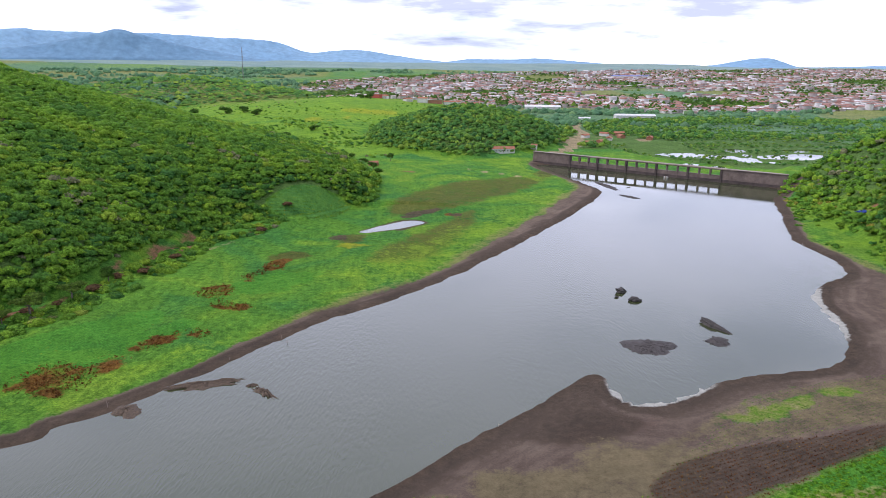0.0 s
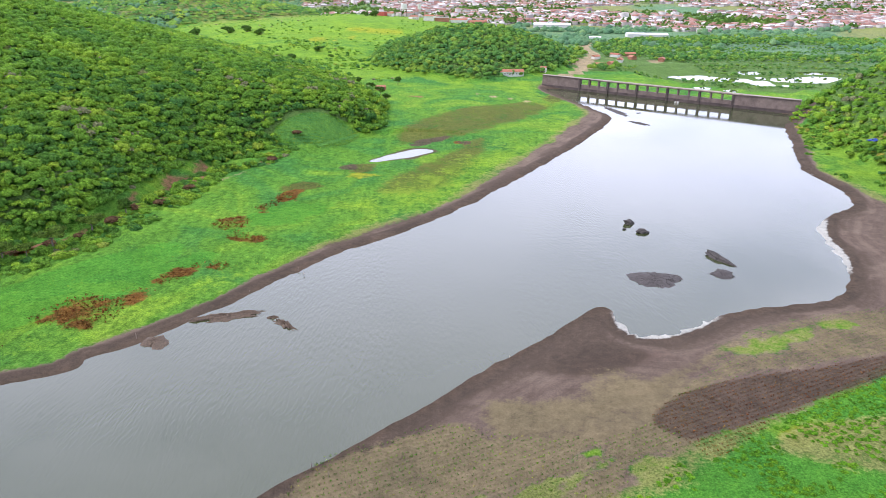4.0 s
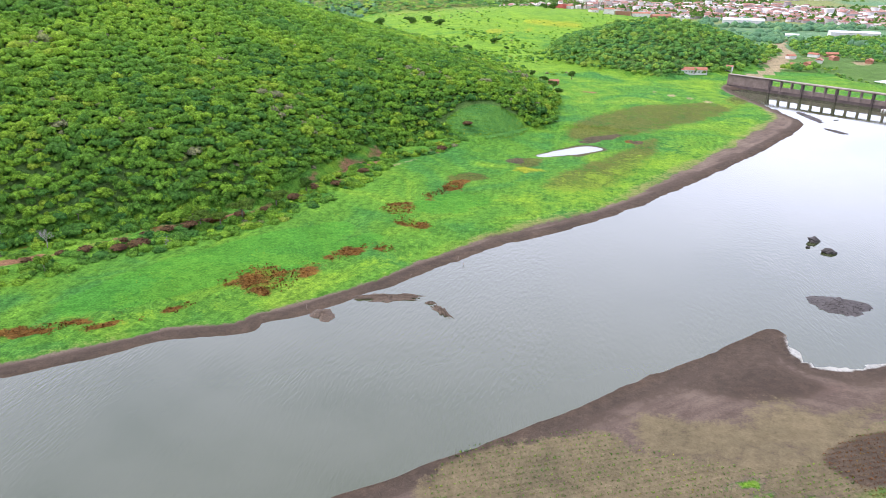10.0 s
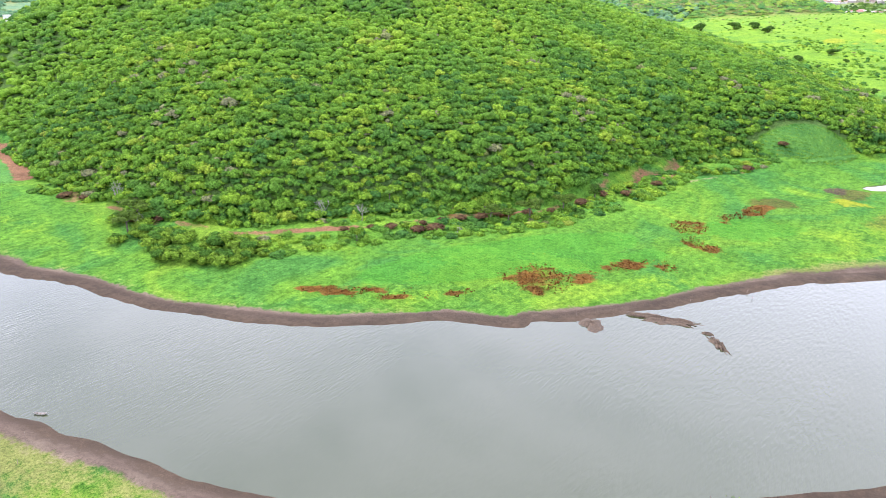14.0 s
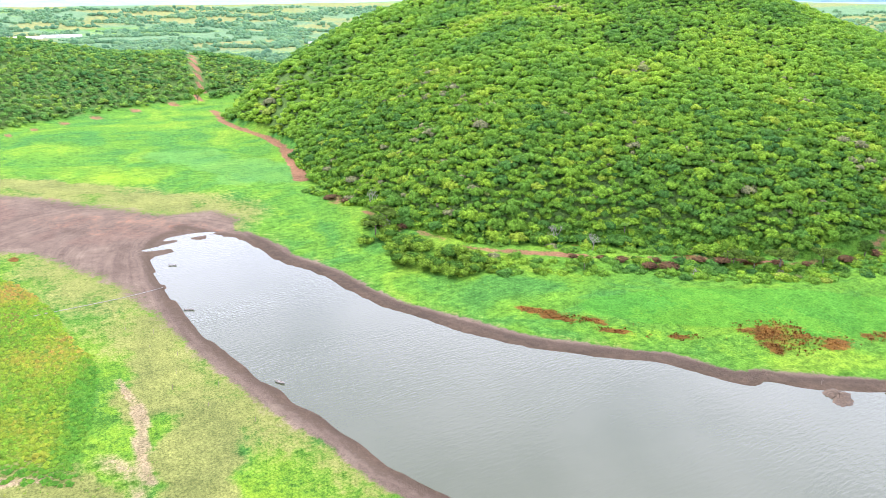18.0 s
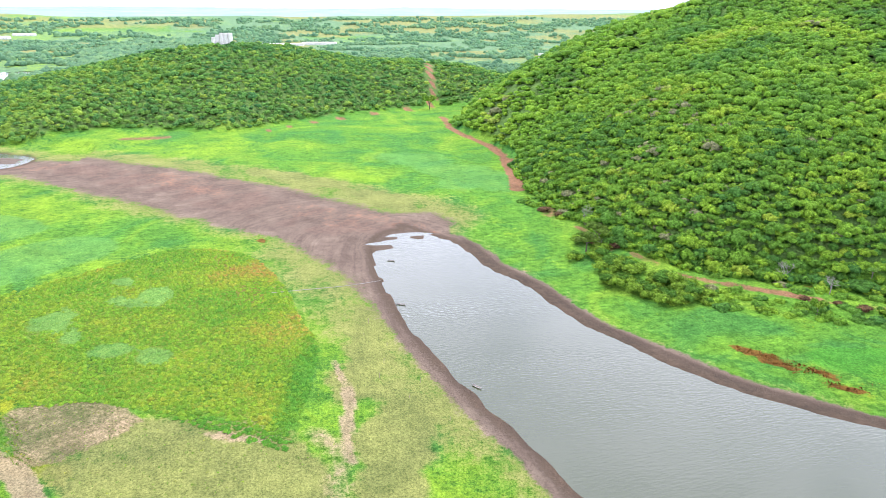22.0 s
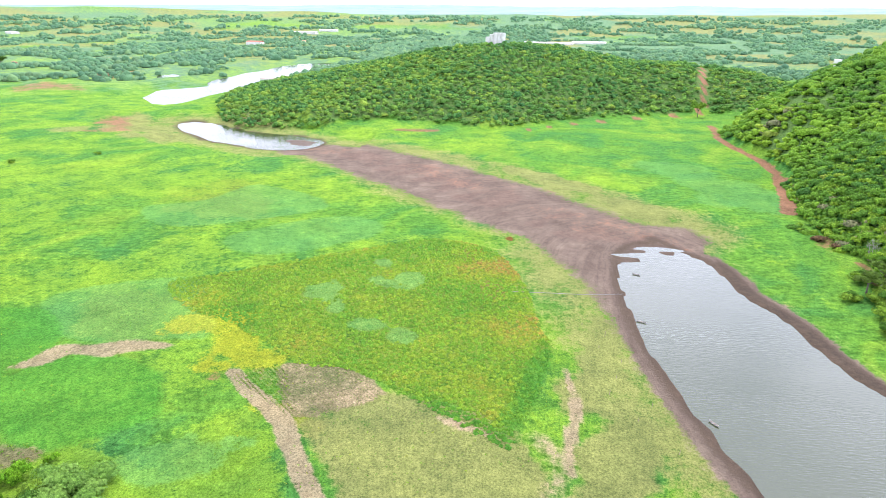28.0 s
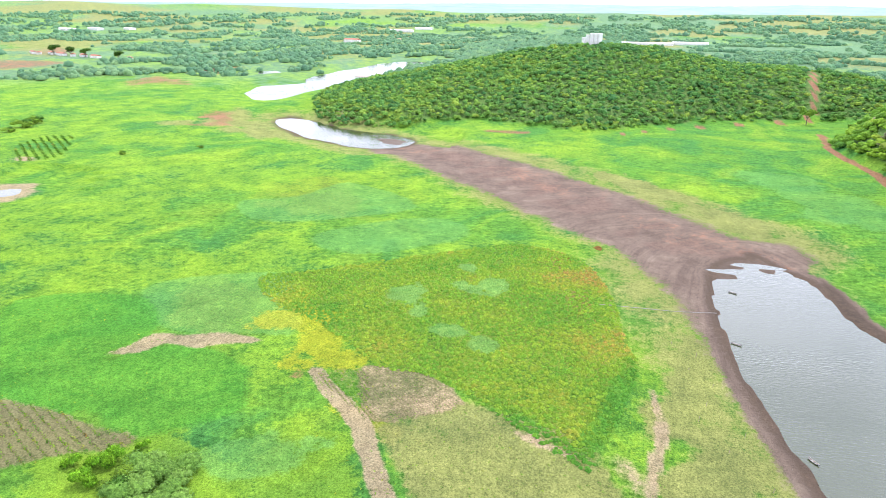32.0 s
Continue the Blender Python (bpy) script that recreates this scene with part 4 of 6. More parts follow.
for v in bm.verts:
    v.co.x -= 250
    v.co.y += 350
lake = part("water", bm, WATER)
tagged(lake, "grey-green rippled reservoir water reflecting clouds", "water", kind="structure")



# ---- woods ----
def ball(level):
    """Corners and triangles of a small round lump."""
    if level == 0:
        v = np.array([(1, 0, 0), (-1, 0, 0), (0, 1, 0), (0, -1, 0), (0, 0, 1), (0, 0, -1)], float)
        return v, np.array([(0, 2, 4), (2, 1, 4), (1, 3, 4), (3, 0, 4), (2, 0, 5), (1, 2, 5), (3, 1, 5), (0, 3, 5)])
    bm = bmesh.new()
    bmesh.ops.create_icosphere(bm, subdivisions=max(level, 1), radius=1.0)
    v = np.array([p.co[:] for p in bm.verts])
    f = np.array([[p.index for p in face.verts] for face in bm.faces])
    bm.free()
    return v, f


def crown_template(rng, tufts, lumps, level=1, leaf=1.0):
    """A crown about 1 m in half-width: rounded clumps of foliage over a dome, open between them, with loose tufts round them."""
    vs, fs, base = [], [], 0
    bv, bf = ball(level)
    bf = bf[bv[bf].mean(1)[:, 2] > -0.25]
    for k in range(lumps):
        many = lumps > 6
        size = rng.uniform(0.30, 0.44) if many else rng.uniform(0.44, 0.58) if lumps > 1 else 1.0
        v = bv * (0.82 + 0.34 * rng.random(len(bv)))[:, None] * size
        v[:, 2] *= 0.8
        th, q = k * 2.4 + rng.uniform(-0.4, 0.4), math.sqrt((k + 0.3) / lumps) if lumps > 1 else 0.0
        reach = 0.72 if many else 0.58
        off = np.array([math.cos(th) * q * reach, math.sin(th) * q * reach, 0.40 * math.sqrt(max(0.0, 1 - q * q)) - 0.06 + rng.uniform(-0.07, 0.1)])
        vs.append(v + off)
        fs.append(bf + base)
        base += len(bv)
    if tufts:
        th, u = rng.random(tufts) * 2 * np.pi, rng.random(tufts) * 1.1 - 0.1
        r = np.sqrt(np.clip(1 - u * u, 0, 1)) * (0.86 + 0.2 * rng.random(tufts))
        c = np.stack([r * np.cos(th), r * np.sin(th), u * 0.66 + 0.06 + 0.12 * rng.random(tufts)], -1)
        out = c + np.array([0, 0, 0.3]) + rng.normal(size=(tufts, 3)) * 0.35
        a = np.cross(out, rng.normal(size=(tufts, 3)))
        a /= np.linalg.norm(a, axis=1)[:, None]
        b = np.cross(out, a)
        b /= np.linalg.norm(b, axis=1)[:, None]
        s = (0.07 + 0.11 * rng.random(tufts))[:, None] * (leaf if lumps else 3.0)
        lift = 0.5 * c / np.linalg.norm(c, axis=1)[:, None]
        quad = np.stack([c - a * s, c - b * s * 0.8, c + a * s + lift * s, c + b * s * 0.9], 1).reshape(-1, 3)
        k = base + 4 * np.arange(tufts)
        vs.append(quad)
        fs.append(np.concatenate([np.stack([k, k + 1, k + 2], -1), np.stack([k, k + 2, k + 3], -1)]))
    return np.vstack(vs), np.vstack(fs)


def woods(name, places, sizes, rng, tufts, lumps, label, mat, category="woodland", level=1, cell=45, sway=0.5, tone=None):
    """One mesh of many crowns."""
    kit = [crown_template(rng, tufts, lumps, level) for _ in range(9)]
    vs, fs, ts, base = [], [], [], 0
    pick = rng.integers(0, len(kit), len(places))
    tint = np.clip(rng.beta(2.2, 2.6, len(places)), 0, 0.97)
    tint[rng.random(len(places)) < 0.03] = 1.0
    tint = np.clip(tint + (rough_noise(places[:, 0], places[:, 1], cell, 5) - 0.5) * sway, 0, 1)
    if tone is not None:
        tint = np.clip(tone + (tint - 0.5) * 0.45, 0, 1)
    for k, (v, f) in enumerate(kit):
        m = pick == k
        p, s, t = places[m], sizes[m], tint[m]
        n = len(p)
        if not n:
            continue
        a = rng.random(n) * 2 * np.pi
        c, q = np.cos(a)[:, None], np.sin(a)[:, None]
        w = np.stack([v[None, :, 0] * c - v[None, :, 1] * q, v[None, :, 0] * q + v[None, :, 1] * c, np.repeat(v[None, :, 2], n, 0) * (0.75 + 0.4 * rng.random((n, 1)))], -1)
        w = w * s[:, None, None] + p[:, None, :]
        vs.append(w.reshape(-1, 3))
        fs.append((f[None] + (base + len(v) * np.arange(n))[:, None, None]).reshape(-1, 3))
        ts.append(np.repeat(t, len(v)))
        base += n * len(v)
    me = mesh_of(name, np.vstack(vs), np.vstack(fs), mat, smooth=True, tint=np.concatenate(ts))
    return tagged(new(name, me), label, category, kind="stuff")


def scatter(rng, line, gap, inner=0.0):
    """Places on the land inside a closed line, about gap apart."""
    lo, hi = line.min(0), line.max(0)
    x, y = np.meshgrid(np.arange(lo[0], hi[0], gap), np.arange(lo[1], hi[1], gap * 0.87))
    x[1::2] += gap / 2
    x = (x + rng.uniform(-0.5, 0.5, x.shape) * gap).ravel()
    y = (y + rng.uniform(-0.5, 0.5, y.shape) * gap).ravel()
    keep = signed(x, y, line, 5.0) < -inner
    return x[keep], y[keep]


rng = np.random.default_rng(7)
x, y = scatter(rng, MAIN_HILL, 4.1, -3.5)
keep = signed(x, y, HILL_PLOT, 20.0) + (rough_noise(x, y, 12, 83) - 0.5) * 8 > 2
keep &= np.hypot((x + 62) / 1.2, y - 408) > 17
road = line_distance(x, y, spline([(-640, 172), (-575, 162), (-502, 167), (-438, 163), (-366, 144)], 4, closed=False))
keep &= (road > 6) & (np.hypot(x + 150, y - 738) > 13) & (np.hypot(x + 38, y - 622) > 11)
keep &= line_distance(x, y, spline(FOOT_LANE, 4, closed=False)) > 4
x, y = x[keep], y[keep]
# the slopes that face the lake are built tree by tree, the back of the hill more coarsely
facing = (height(x + 3, y) - height(x - 3, y)) * x + (height(x, y + 3) - height(x, y - 3)) * y
near = (x > -680) & (y < 700) & (facing > -250)
far_x, far_y = x[~near], y[~near]
x, y = x[near], y[near]
foot = -signed(x, y, MAIN_HILL, 20.0)
size = np.clip(rng.lognormal(1.13, 0.28, len(x)), 1.8, 5.2) * (0.72 + 0.28 * step(2, 14, signed(x, y, HILL_PLOT, 20.0)))
size *= 1 - 0.18 * step(90, 230, foot)
sparse = (x > -470) | (rng.random(len(x)) < 0.62)
x, y, size, foot = x[sparse], y[sparse], size[sparse] * np.where(x[sparse] > -470, 1.0, 1.2), foot[sparse]
low = (foot < 85) & (x > -400)
ux, uy = scatter(rng, MAIN_HILL, 3.3, -4.0)
under = (signed(ux, uy, MAIN_HILL, 20.0) > -150) & (ux > -430) & (uy < 560) & ((height(ux + 3, uy) - height(ux - 3, uy)) * ux + (height(ux, uy + 3) - height(ux, uy - 3)) * uy > -250)
under &= (signed(ux, uy, HILL_PLOT, 20.0) > 3) & (np.hypot((ux + 62) / 1.2, uy - 408) > 15) & (line_distance(ux, uy, spline(FOOT_LANE, 4, closed=False)) > 4)
ux, uy = ux[under], uy[under]
usize = rng.uniform(1.2, 2.3, len(ux))
woods("hillside_understory", np.stack([ux, uy, height(ux, uy) + 0.1 * usize], -1), usize, rng, 0, 1, "low green shrubs under the hillside trees", FOREST, "shrubs", level=1, cell=38, sway=0.5)
for name, pick, tufts, lumps, label in (("hillside_woods", low, 24, 10, "dense low green dry forest covering the steep hillside"),
                                        ("upper_hillside_woods", ~low, 3, 4, "yellow-green dry forest with a sun-bright tint on the upper hillside")):
    # the upper trees' lighter tint is partly leaf colour, partly painted sunlight
    woods(name, np.stack([x[pick], y[pick], height(x[pick], y[pick]) + size[pick] * 0.2 + 0.5], -1), size[pick], rng, tufts, lumps, label, FOREST, level=1, cell=38, sway=0.75, tone=None if name == "hillside_woods" else 0.52 + 0.8 * (rough_noise(x[pick], y[pick], 38, 5) - 0.5))
thin = rng.random(len(far_x)) < 0.5
far_x, far_y = far_x[thin], far_y[thin]


def far_scatter(lo, hi, n, floor, seed):
    """Clumped places over the far plain, between two distances."""
    r, a = np.sqrt(rng.uniform(lo ** 2, hi ** 2, n)), rng.uniform(radians(-35), radians(145), n)
    fx, fy = -np.sin(a) * r, np.cos(a) * r
    ok = (rough_noise(fx, fy, 330, 51) > floor) & (signed(fx, fy, LAKE, 20.0) > 8) & (rough_noise(fx, fy * 1.6, 110, 55) > 0.49)
    for cx, cy, clear in ((-1165, -980, 150), (-1010, -960, 120), (-1290, -1130, 110), (-1930, -1570, 130), (-2360, -665, 120), (-1990, 130, 130), (-1800, -670, 60), (-1240, 520, 80)):
        ok &= np.hypot(fx - cx, fy - cy) > clear
    for line in (MAIN_HILL, SECOND_HILL, DAM_HILL, EAST_HILL, GRASS_HILL, TOWN):
        ok &= signed(fx, fy, line, 20.0) > 0
    return fx[ok], fy[ok]


TOWN = spline([(-250, 1750), (-60, 1500), (150, 1480), (330, 1500), (520, 1330), (900, 1500), (1300, 1750), (2000, 2300), (2300, 3200), (1200, 3500), (200, 3100), (-350, 2500)])
for name, (px, py), big, label in (
        ("ridge_woods", (far_x, far_y), 4.0, "low green forest over the back of the hill"),
        ("second_hill_woods", scatter(rng, SECOND_HILL, 6.0, 1.0), 3.9, "dark green forest on the low hill behind the meadow"),
        ("dam_hill_woods", scatter(rng, DAM_HILL, 6.0, 1.0), 4.4, "dark green forest on the knoll beside the dam"),
        ("east_hill_woods", scatter(rng, EAST_HILL, 6.2, 1.0), 4.2, "yellow-green forest on the slope beside the dam"),
        ("mast_hill_woods", scatter(rng, MAST_HILL, 13.0, 1.0), 8.0, "dark green forest on a distant rounded hill"),
        ("north_hill_woods", scatter(rng, NORTH_HILL, 12.0, 1.0), 8.0, "hazy green forest on a distant low rise"),
        ("marsh_woods", scatter(rng, MARSH_WOOD, 7.8, 1.0), 4.6, "lush green trees in the marsh below the dam"),
        ("plain_woods", far_scatter(1080, 2300, 62000, 0.33, 1), 5.2, "scattered haze-tinted scrub woodland over the distant plain"),
        ("far_plain_woods", far_scatter(2300, 3300, 24000, 0.33, 2), 7.5, "haze-tinted scrub woodland near the horizon")):
    size = np.clip(rng.lognormal(-0.12, 0.3, len(px)), 0.45, 1.5) * big
    z = height(px, py)
    dry = z > 0.25
    if name == "east_hill_woods":
        dry &= px < 440
    if name == "second_hill_woods":
        dry &= line_distance(px, py, spline([(-700, 172), (-730, 186), (-790, 198), (-880, 215)], 4, closed=False)) > 6
    if name == "marsh_woods":
        wet = np.minimum.reduce([signed(px, py, q, 60.0) for q in MARSH_PONDS])
        dry &= (px < 900) & (wet > 6) & (rough_noise(px, py, 70, 84) > 0.38 - 0.0004 * (py - 900)) & (line_distance(px, py, spline([(119, 690), (140, 726), (168, 771), (199, 866), (222, 943), (225, 1010), (250, 1120)], 5, closed=False)) > 11)
        dry &= (np.hypot((px - 275) / 40, (py - 800) / 70) > 1) & (np.hypot(px - 240, py - 880) > 30)
        size *= np.where(wet < 60, 0.55, 1.0)
    px, py, z, size = px[dry], py[dry], z[dry], size[dry]
    coarse = name in ("ridge_woods", "plain_woods", "far_plain_woods", "mast_hill_woods", "north_hill_woods")
    plain = "plain" in name
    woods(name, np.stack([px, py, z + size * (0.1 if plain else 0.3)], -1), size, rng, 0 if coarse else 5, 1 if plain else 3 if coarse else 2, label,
          HAZED_SCRUB if plain or name == "north_hill_woods" else DARK_FOREST if name in ("second_hill_woods", "dam_hill_woods", "mast_hill_woods", "marsh_woods") else FOREST, level=0 if coarse and not plain else 1, sway=0.8)


# ---- low growth ----
def sprinkle(name, line, gap, lo, hi, label, mat, floor=0.0, cell=18.0, tufts=7, extra=None, category="plants", lumps=None, tone=None):
    px, py = scatter(rng, line, gap)
    ok = rough_noise(px, py, cell, 81) > floor
    if extra is not None:
        ok &= extra(px, py)
    px, py = px[ok], py[ok]
    z = height(px, py)
    ok = z > 0.3
    px, py, z = px[ok], py[ok], z[ok]
    size = rng.uniform(lo, hi, len(px))
    return woods(name, np.stack([px, py, z - (0.24 if lumps == 1 else 0.12) * size], -1), size, rng, tufts, lumps if lumps is not None else 6 if hi > 1.3 else 0, label, mat, category, 1 if hi > 1.3 else 0, 16, 0.95,
                 tone(px, py) if tone is not None else None)


WEST_MEADOW = spline([(-235, 118), (-205, 122), (-150, 145), (-112, 172), (-78, 205), (-52, 242), (-15, 285), (20, 325), (60, 415), (100, 510), (90, 600), (40, 690), (-20, 560), (-30, 470), (-60, 420), (-85, 380), (-100, 310), (-115, 250), (-160, 205), (-195, 160)])
SOUTH_MEADOW = spline([(-130, -10), (-150, 25), (-215, 12), (-290, -15), (-350, -60), (-420, -140), (-400, -260), (-300, -300), (-180, -220), (-110, -140), (-95, -60)])
sprinkle("meadow_tussocks", WEST_MEADOW, 2.8, 0.2, 0.36, "bright green tussocks and herbs on the lake meadow", HERB, 0.48, 22, 7)
sprinkle("floodplain_tussocks", SOUTH_MEADOW, 3.0, 0.2, 0.36, "bright green tussocks on the floodplain", HERB, 0.5, 30, 7)


def weed_tone(px, py):
    """Green along the rim, yellow-green at the upper end, rusty at the lower end."""
    f = signed(px, py, WEED_FIELD, 30.0)
    low_end = step(-30, 25, py - 0.45 * (px + 230))
    return np.clip(0.34 + 0.5 * low_end * step(0.38, 0.62, rough_noise(px, py, 24, 47)) + 0.95 * (rough_noise(px, py, 16, 85) - 0.5) - 0.45 * step(-8, -3, f) * step(-20, 0, py + 0.9 * (px + 175)), 0, 1)


sprinkle("weed_thicket", WEED_FIELD, 1.4, 0.5, 1.1, "knee-high green, olive and rusty weeds in the fallow field", WEEDS, 0.12, 20, 4, lambda a, b: blob(a, b, TEAL_SPOTS) < 0.5, lumps=1, tone=weed_tone)
sprinkle("east_herbs", LUSH_EAST, 1.7, 0.4, 1.0, "thick bright green herbs beside the ploughed plot", HERB, 0.36, 12, 5, lumps=1, tone=lambda a, b: 0.28 + 0.7 * (rough_noise(a, b, 14, 86) - 0.5))
EDGE = spline([(-345, 136), (-300, 138), (-262, 128), (-225, 130), (-196, 148), (-176, 178), (-150, 208), (-130, 232), (-116, 262), (-106, 300), (-98, 345), (-80, 375), (-74, 402), (-97, 412), (-116, 386), (-128, 346), (-138, 303), (-148, 272), (-164, 255), (-186, 233), (-207, 212), (-225, 186), (-240, 170), (-258, 164), (-292, 160), (-335, 157)])
sprinkle("edge_scrub", EDGE, 4.3, 1.6, 3.7, "tangled green scrub along the foot of the wooded hill", FOREST, 0.42, 16, 26, lambda a, b: ((a > -185) | (rough_noise(a, b, 14, 82) > 0.55)) & (line_distance(a, b, spline(FOOT_LANE, 4, closed=False)) > 4), category="scrub")
sprinkle("slope_shrubs", GRASS_HILL, 19.0, 1.4, 3.4, "scattered dark shrubs on the grassy rise", FOREST, 0.52, 90, 4, category="shrubs", lumps=2)
VALLEY = spline([(-260, 880), (-150, 760), (-70, 680), (-20, 700), (-60, 880), (-200, 1000)])
sprinkle("valley_shrubs", VALLEY, 8.0, 1.2, 3.4, "bushes in the side valley", FOREST, 0.5, 40, 12, category="shrubs")
BANK = spline([(300, 560), (268, 500), (248, 446), (222, 378), (236, 300), (262, 290), (262, 344), (272, 403), (290, 470), (312, 540)])
sprinkle("bank_bushes", BANK, 4.0, 0.8, 2.6, "green bushes on the grassy bank by the dam", BUSH, 0.5, 20, 14, category="bushes")
RED_AREA = spline([(-175, 128), (-130, 145), (-95, 178), (-60, 215), (-45, 300), (-75, 320), (-95, 270), (-120, 205), (-170, 155)])
sprinkle("dying_plants", RED_AREA, 1.3, 0.35, 0.8, "red-brown dying water plants stranded on the meadow", DYING, 0.0, 18, 6, lambda a, b: blob(a, b, RED_SPOTS) > 0.12 + 0.7 * rng.random(len(a)))


def rows_of(name, line, gap, along, turn, lo, hi, label, mat):
    """Planted rows: clumps in straight lines."""
    c, s = math.cos(radians(turn)), math.sin(radians(turn))
    m = line.mean(0)
    u, v = np.meshgrid(np.arange(-90, 90, along), np.arange(-90, 90, gap))
    u = u + rng.normal(size=u.shape) * 0.12
    px, py = (m[0] + u * c - v * s).ravel(), (m[1] + u * s + v * c).ravel()
    ok = signed(px, py, line, 5.0) < 0
    px, py = px[ok], py[ok]
    size = rng.uniform(lo, hi, len(px))
    return woods(name, np.stack([px, py, height(px, py) + 0.1 * size], -1), size, rng, 7, 0, label, mat, "crop")


rows_of("young_crop_rows", EAST_PLOT, 1.5, 1.1, 25, 0.22, 0.42, "rows of small dry plants on the dark ploughed plot", DYING)
rows_of("seedling_rows", PLANTED, 1.7, 1.3, 25, 0.2, 0.42, "rows of green seedlings on the lake bank", BUSH)
rows_of("sward_rows", EAST_SWARD, 1.7, 1.2, 25, 0.14, 0.3, "rows of low green plants on the thin sward", BUSH)
rows_of("slope_crop_rows", HILL_PLOT, 1.9, 1.1, 20, 0.5, 0.8, "rows of dark green maize on a slope plot", HERB)
rows_of("bean_rows", BEAN_STRIP, 1.3, 0.8, 42, 0.2, 0.4, "rows of green bean plants in a narrow strip", HERB)
rows_of("seedbed_rows", SMALL_PLOT, 1.3, 1.1, 42, 0.1, 0.22, "rows of sparse seedlings in a small brown plot", HERB)
rows_of("cassava_rows", BROWN_PLOT, 2.4, 1.3, 60, 0.25, 0.6, "rows of weedy plants in a brown plot", WEEDS)
rows_of("far_maize_rows", spline([(-460, -428), (-468, -412), (-436, -385), (-400, -365), (-385, -385), (-425, -420)]), 5.0, 2.2, 48, 0.9, 1.4, "strips of tall maize in the far meadow", BUSH)


# ---- trees and bushes of their own ----
def limb(bm, a, b, ra, rb, sides=5):
    """A tapered round piece from a to b."""
    a, b = Vector(a), Vector(b)
    q = (b - a).to_track_quat("Z", "Y")
    rings = []
    for p, r in ((a, ra), (b, rb)):
        rings.append([bm.verts.new(p + q @ Vector((r * math.cos(2 * math.pi * i / sides), r * math.sin(2 * math.pi * i / sides), 0))) for i in range(sides)])
    for i in range(sides):
        j = (i + 1) % sides
        bm.faces.new((rings[0][i], rings[0][j], rings[1][j], rings[1][i]))
    bm.faces.new(rings[1])
    bm.faces.new(rings[0][::-1])


def branches(bm, r, start, way, length, thick, depth):
    end = start + way * length
    limb(bm, start, end, thick, thick * 0.6, 6 if depth > 1 else 4)
    if depth == 0:
        return
    for _ in range(3 if depth > 1 else 4):
        turn = Vector((r.normal(), r.normal(), r.normal() * 0.6 + 0.35)).normalized()
        branches(bm, r, start + way * length * r.uniform(0.55, 1.0), (way * 0.75 + turn * 0.75).normalized(), length * r.uniform(0.55, 0.8), thick * 0.55, depth - 1)


def crown_mesh(r, width, tall, tufts, mat, name="crown"):
    """An uneven crown of several lumps, each with loose tufts."""
    vs, fs, ts, base = [], [], [], 0
    for _ in range(4):
        v, f = crown_template(r, 4 * tufts, 11, 1, 0.7)
        s = r.uniform(0.42, 0.66)
        off = np.array([r.uniform(-0.55, 0.55) * width, r.uniform(-0.55, 0.55) * width, r.uniform(0.0, 0.55) * tall])
        vs.append(v * np.array([width * s, width * s, tall * s * 1.1]) + off)
        fs.append(f + base)
        ts.append(np.full(len(v), r.uniform(0.15, 0.9)))
        base += len(v)
    return mesh_of(name, np.vstack(vs), np.vstack(fs), mat, smooth=True, tint=np.concatenate(ts))


def tree(seed, width, tall, stem, mat):
    """A tree: tapered stem with limbs, and a crown."""
    r = np.random.default_rng(seed)
    root = new("tree")
    bm = bmesh.new()
    limb(bm, (0, 0, -0.5), (0.1, 0, stem), 0.07 * width, 0.05 * width, 7)
    for k in range(4):
        a = k * 1.6 + r.uniform(0, 0.8)
        limb(bm, (0.1, 0, stem * 0.85), (math.cos(a) * width * 0.5, math.sin(a) * width * 0.5, stem + tall * 0.35), 0.04 * width, 0.012 * width, 5)
    part("trunk", bm, BARK, root)
    crown = new("crown", crown_mesh(r, width, tall, 34, mat))
    crown.parent = root
    crown.location = (0, 0, stem + tall * 0.1)
    return root


def settle(ob, x, y, sink=0.0, turn=0.0, size=1.0):
    z = float(height(np.array([float(x)]), np.array([float(y)]))[0])
    ob.matrix_world = Matrix.Translation((x, y, z - sink)) @ Matrix.Rotation(radians(turn), 4, "Z") @ Matrix.Diagonal((size, size, size, 1))
    return ob


def ground_pose(x, y, turn=0.0, sink=0.0):
    z = float(height(np.array([float(x)]), np.array([float(y)]))[0])
    return pose(x, y, z - sink, 0, 0, turn)


round_tree = settle(tagged(tree(11, 3.6, 3.2, 2.2, TREE_LEAVES), "round green tree with a short trunk at the meadow's edge", "tree", "trees round the meadow"), -41, 458)
tall_tree = settle(tagged(tree(12, 2.6, 3.4, 2.6, BUSH), "slender bright green tree at the foot of the wooded hill", "tree", "trees round the meadow"), -178, 183)
silver_tree = settle(tagged(tree(13, 2.6, 2.4, 2.4, SILVER), "blue-green rounded tree at the forest edge", "tree", "trees round the meadow"), -192, 219)
flat_tree = settle(tagged(tree(14, 3.4, 1.9, 2.8, TREE_LEAVES), "flat-topped olive-green tree at the foot of the hill", "tree", "trees round the meadow"), -143, 238)
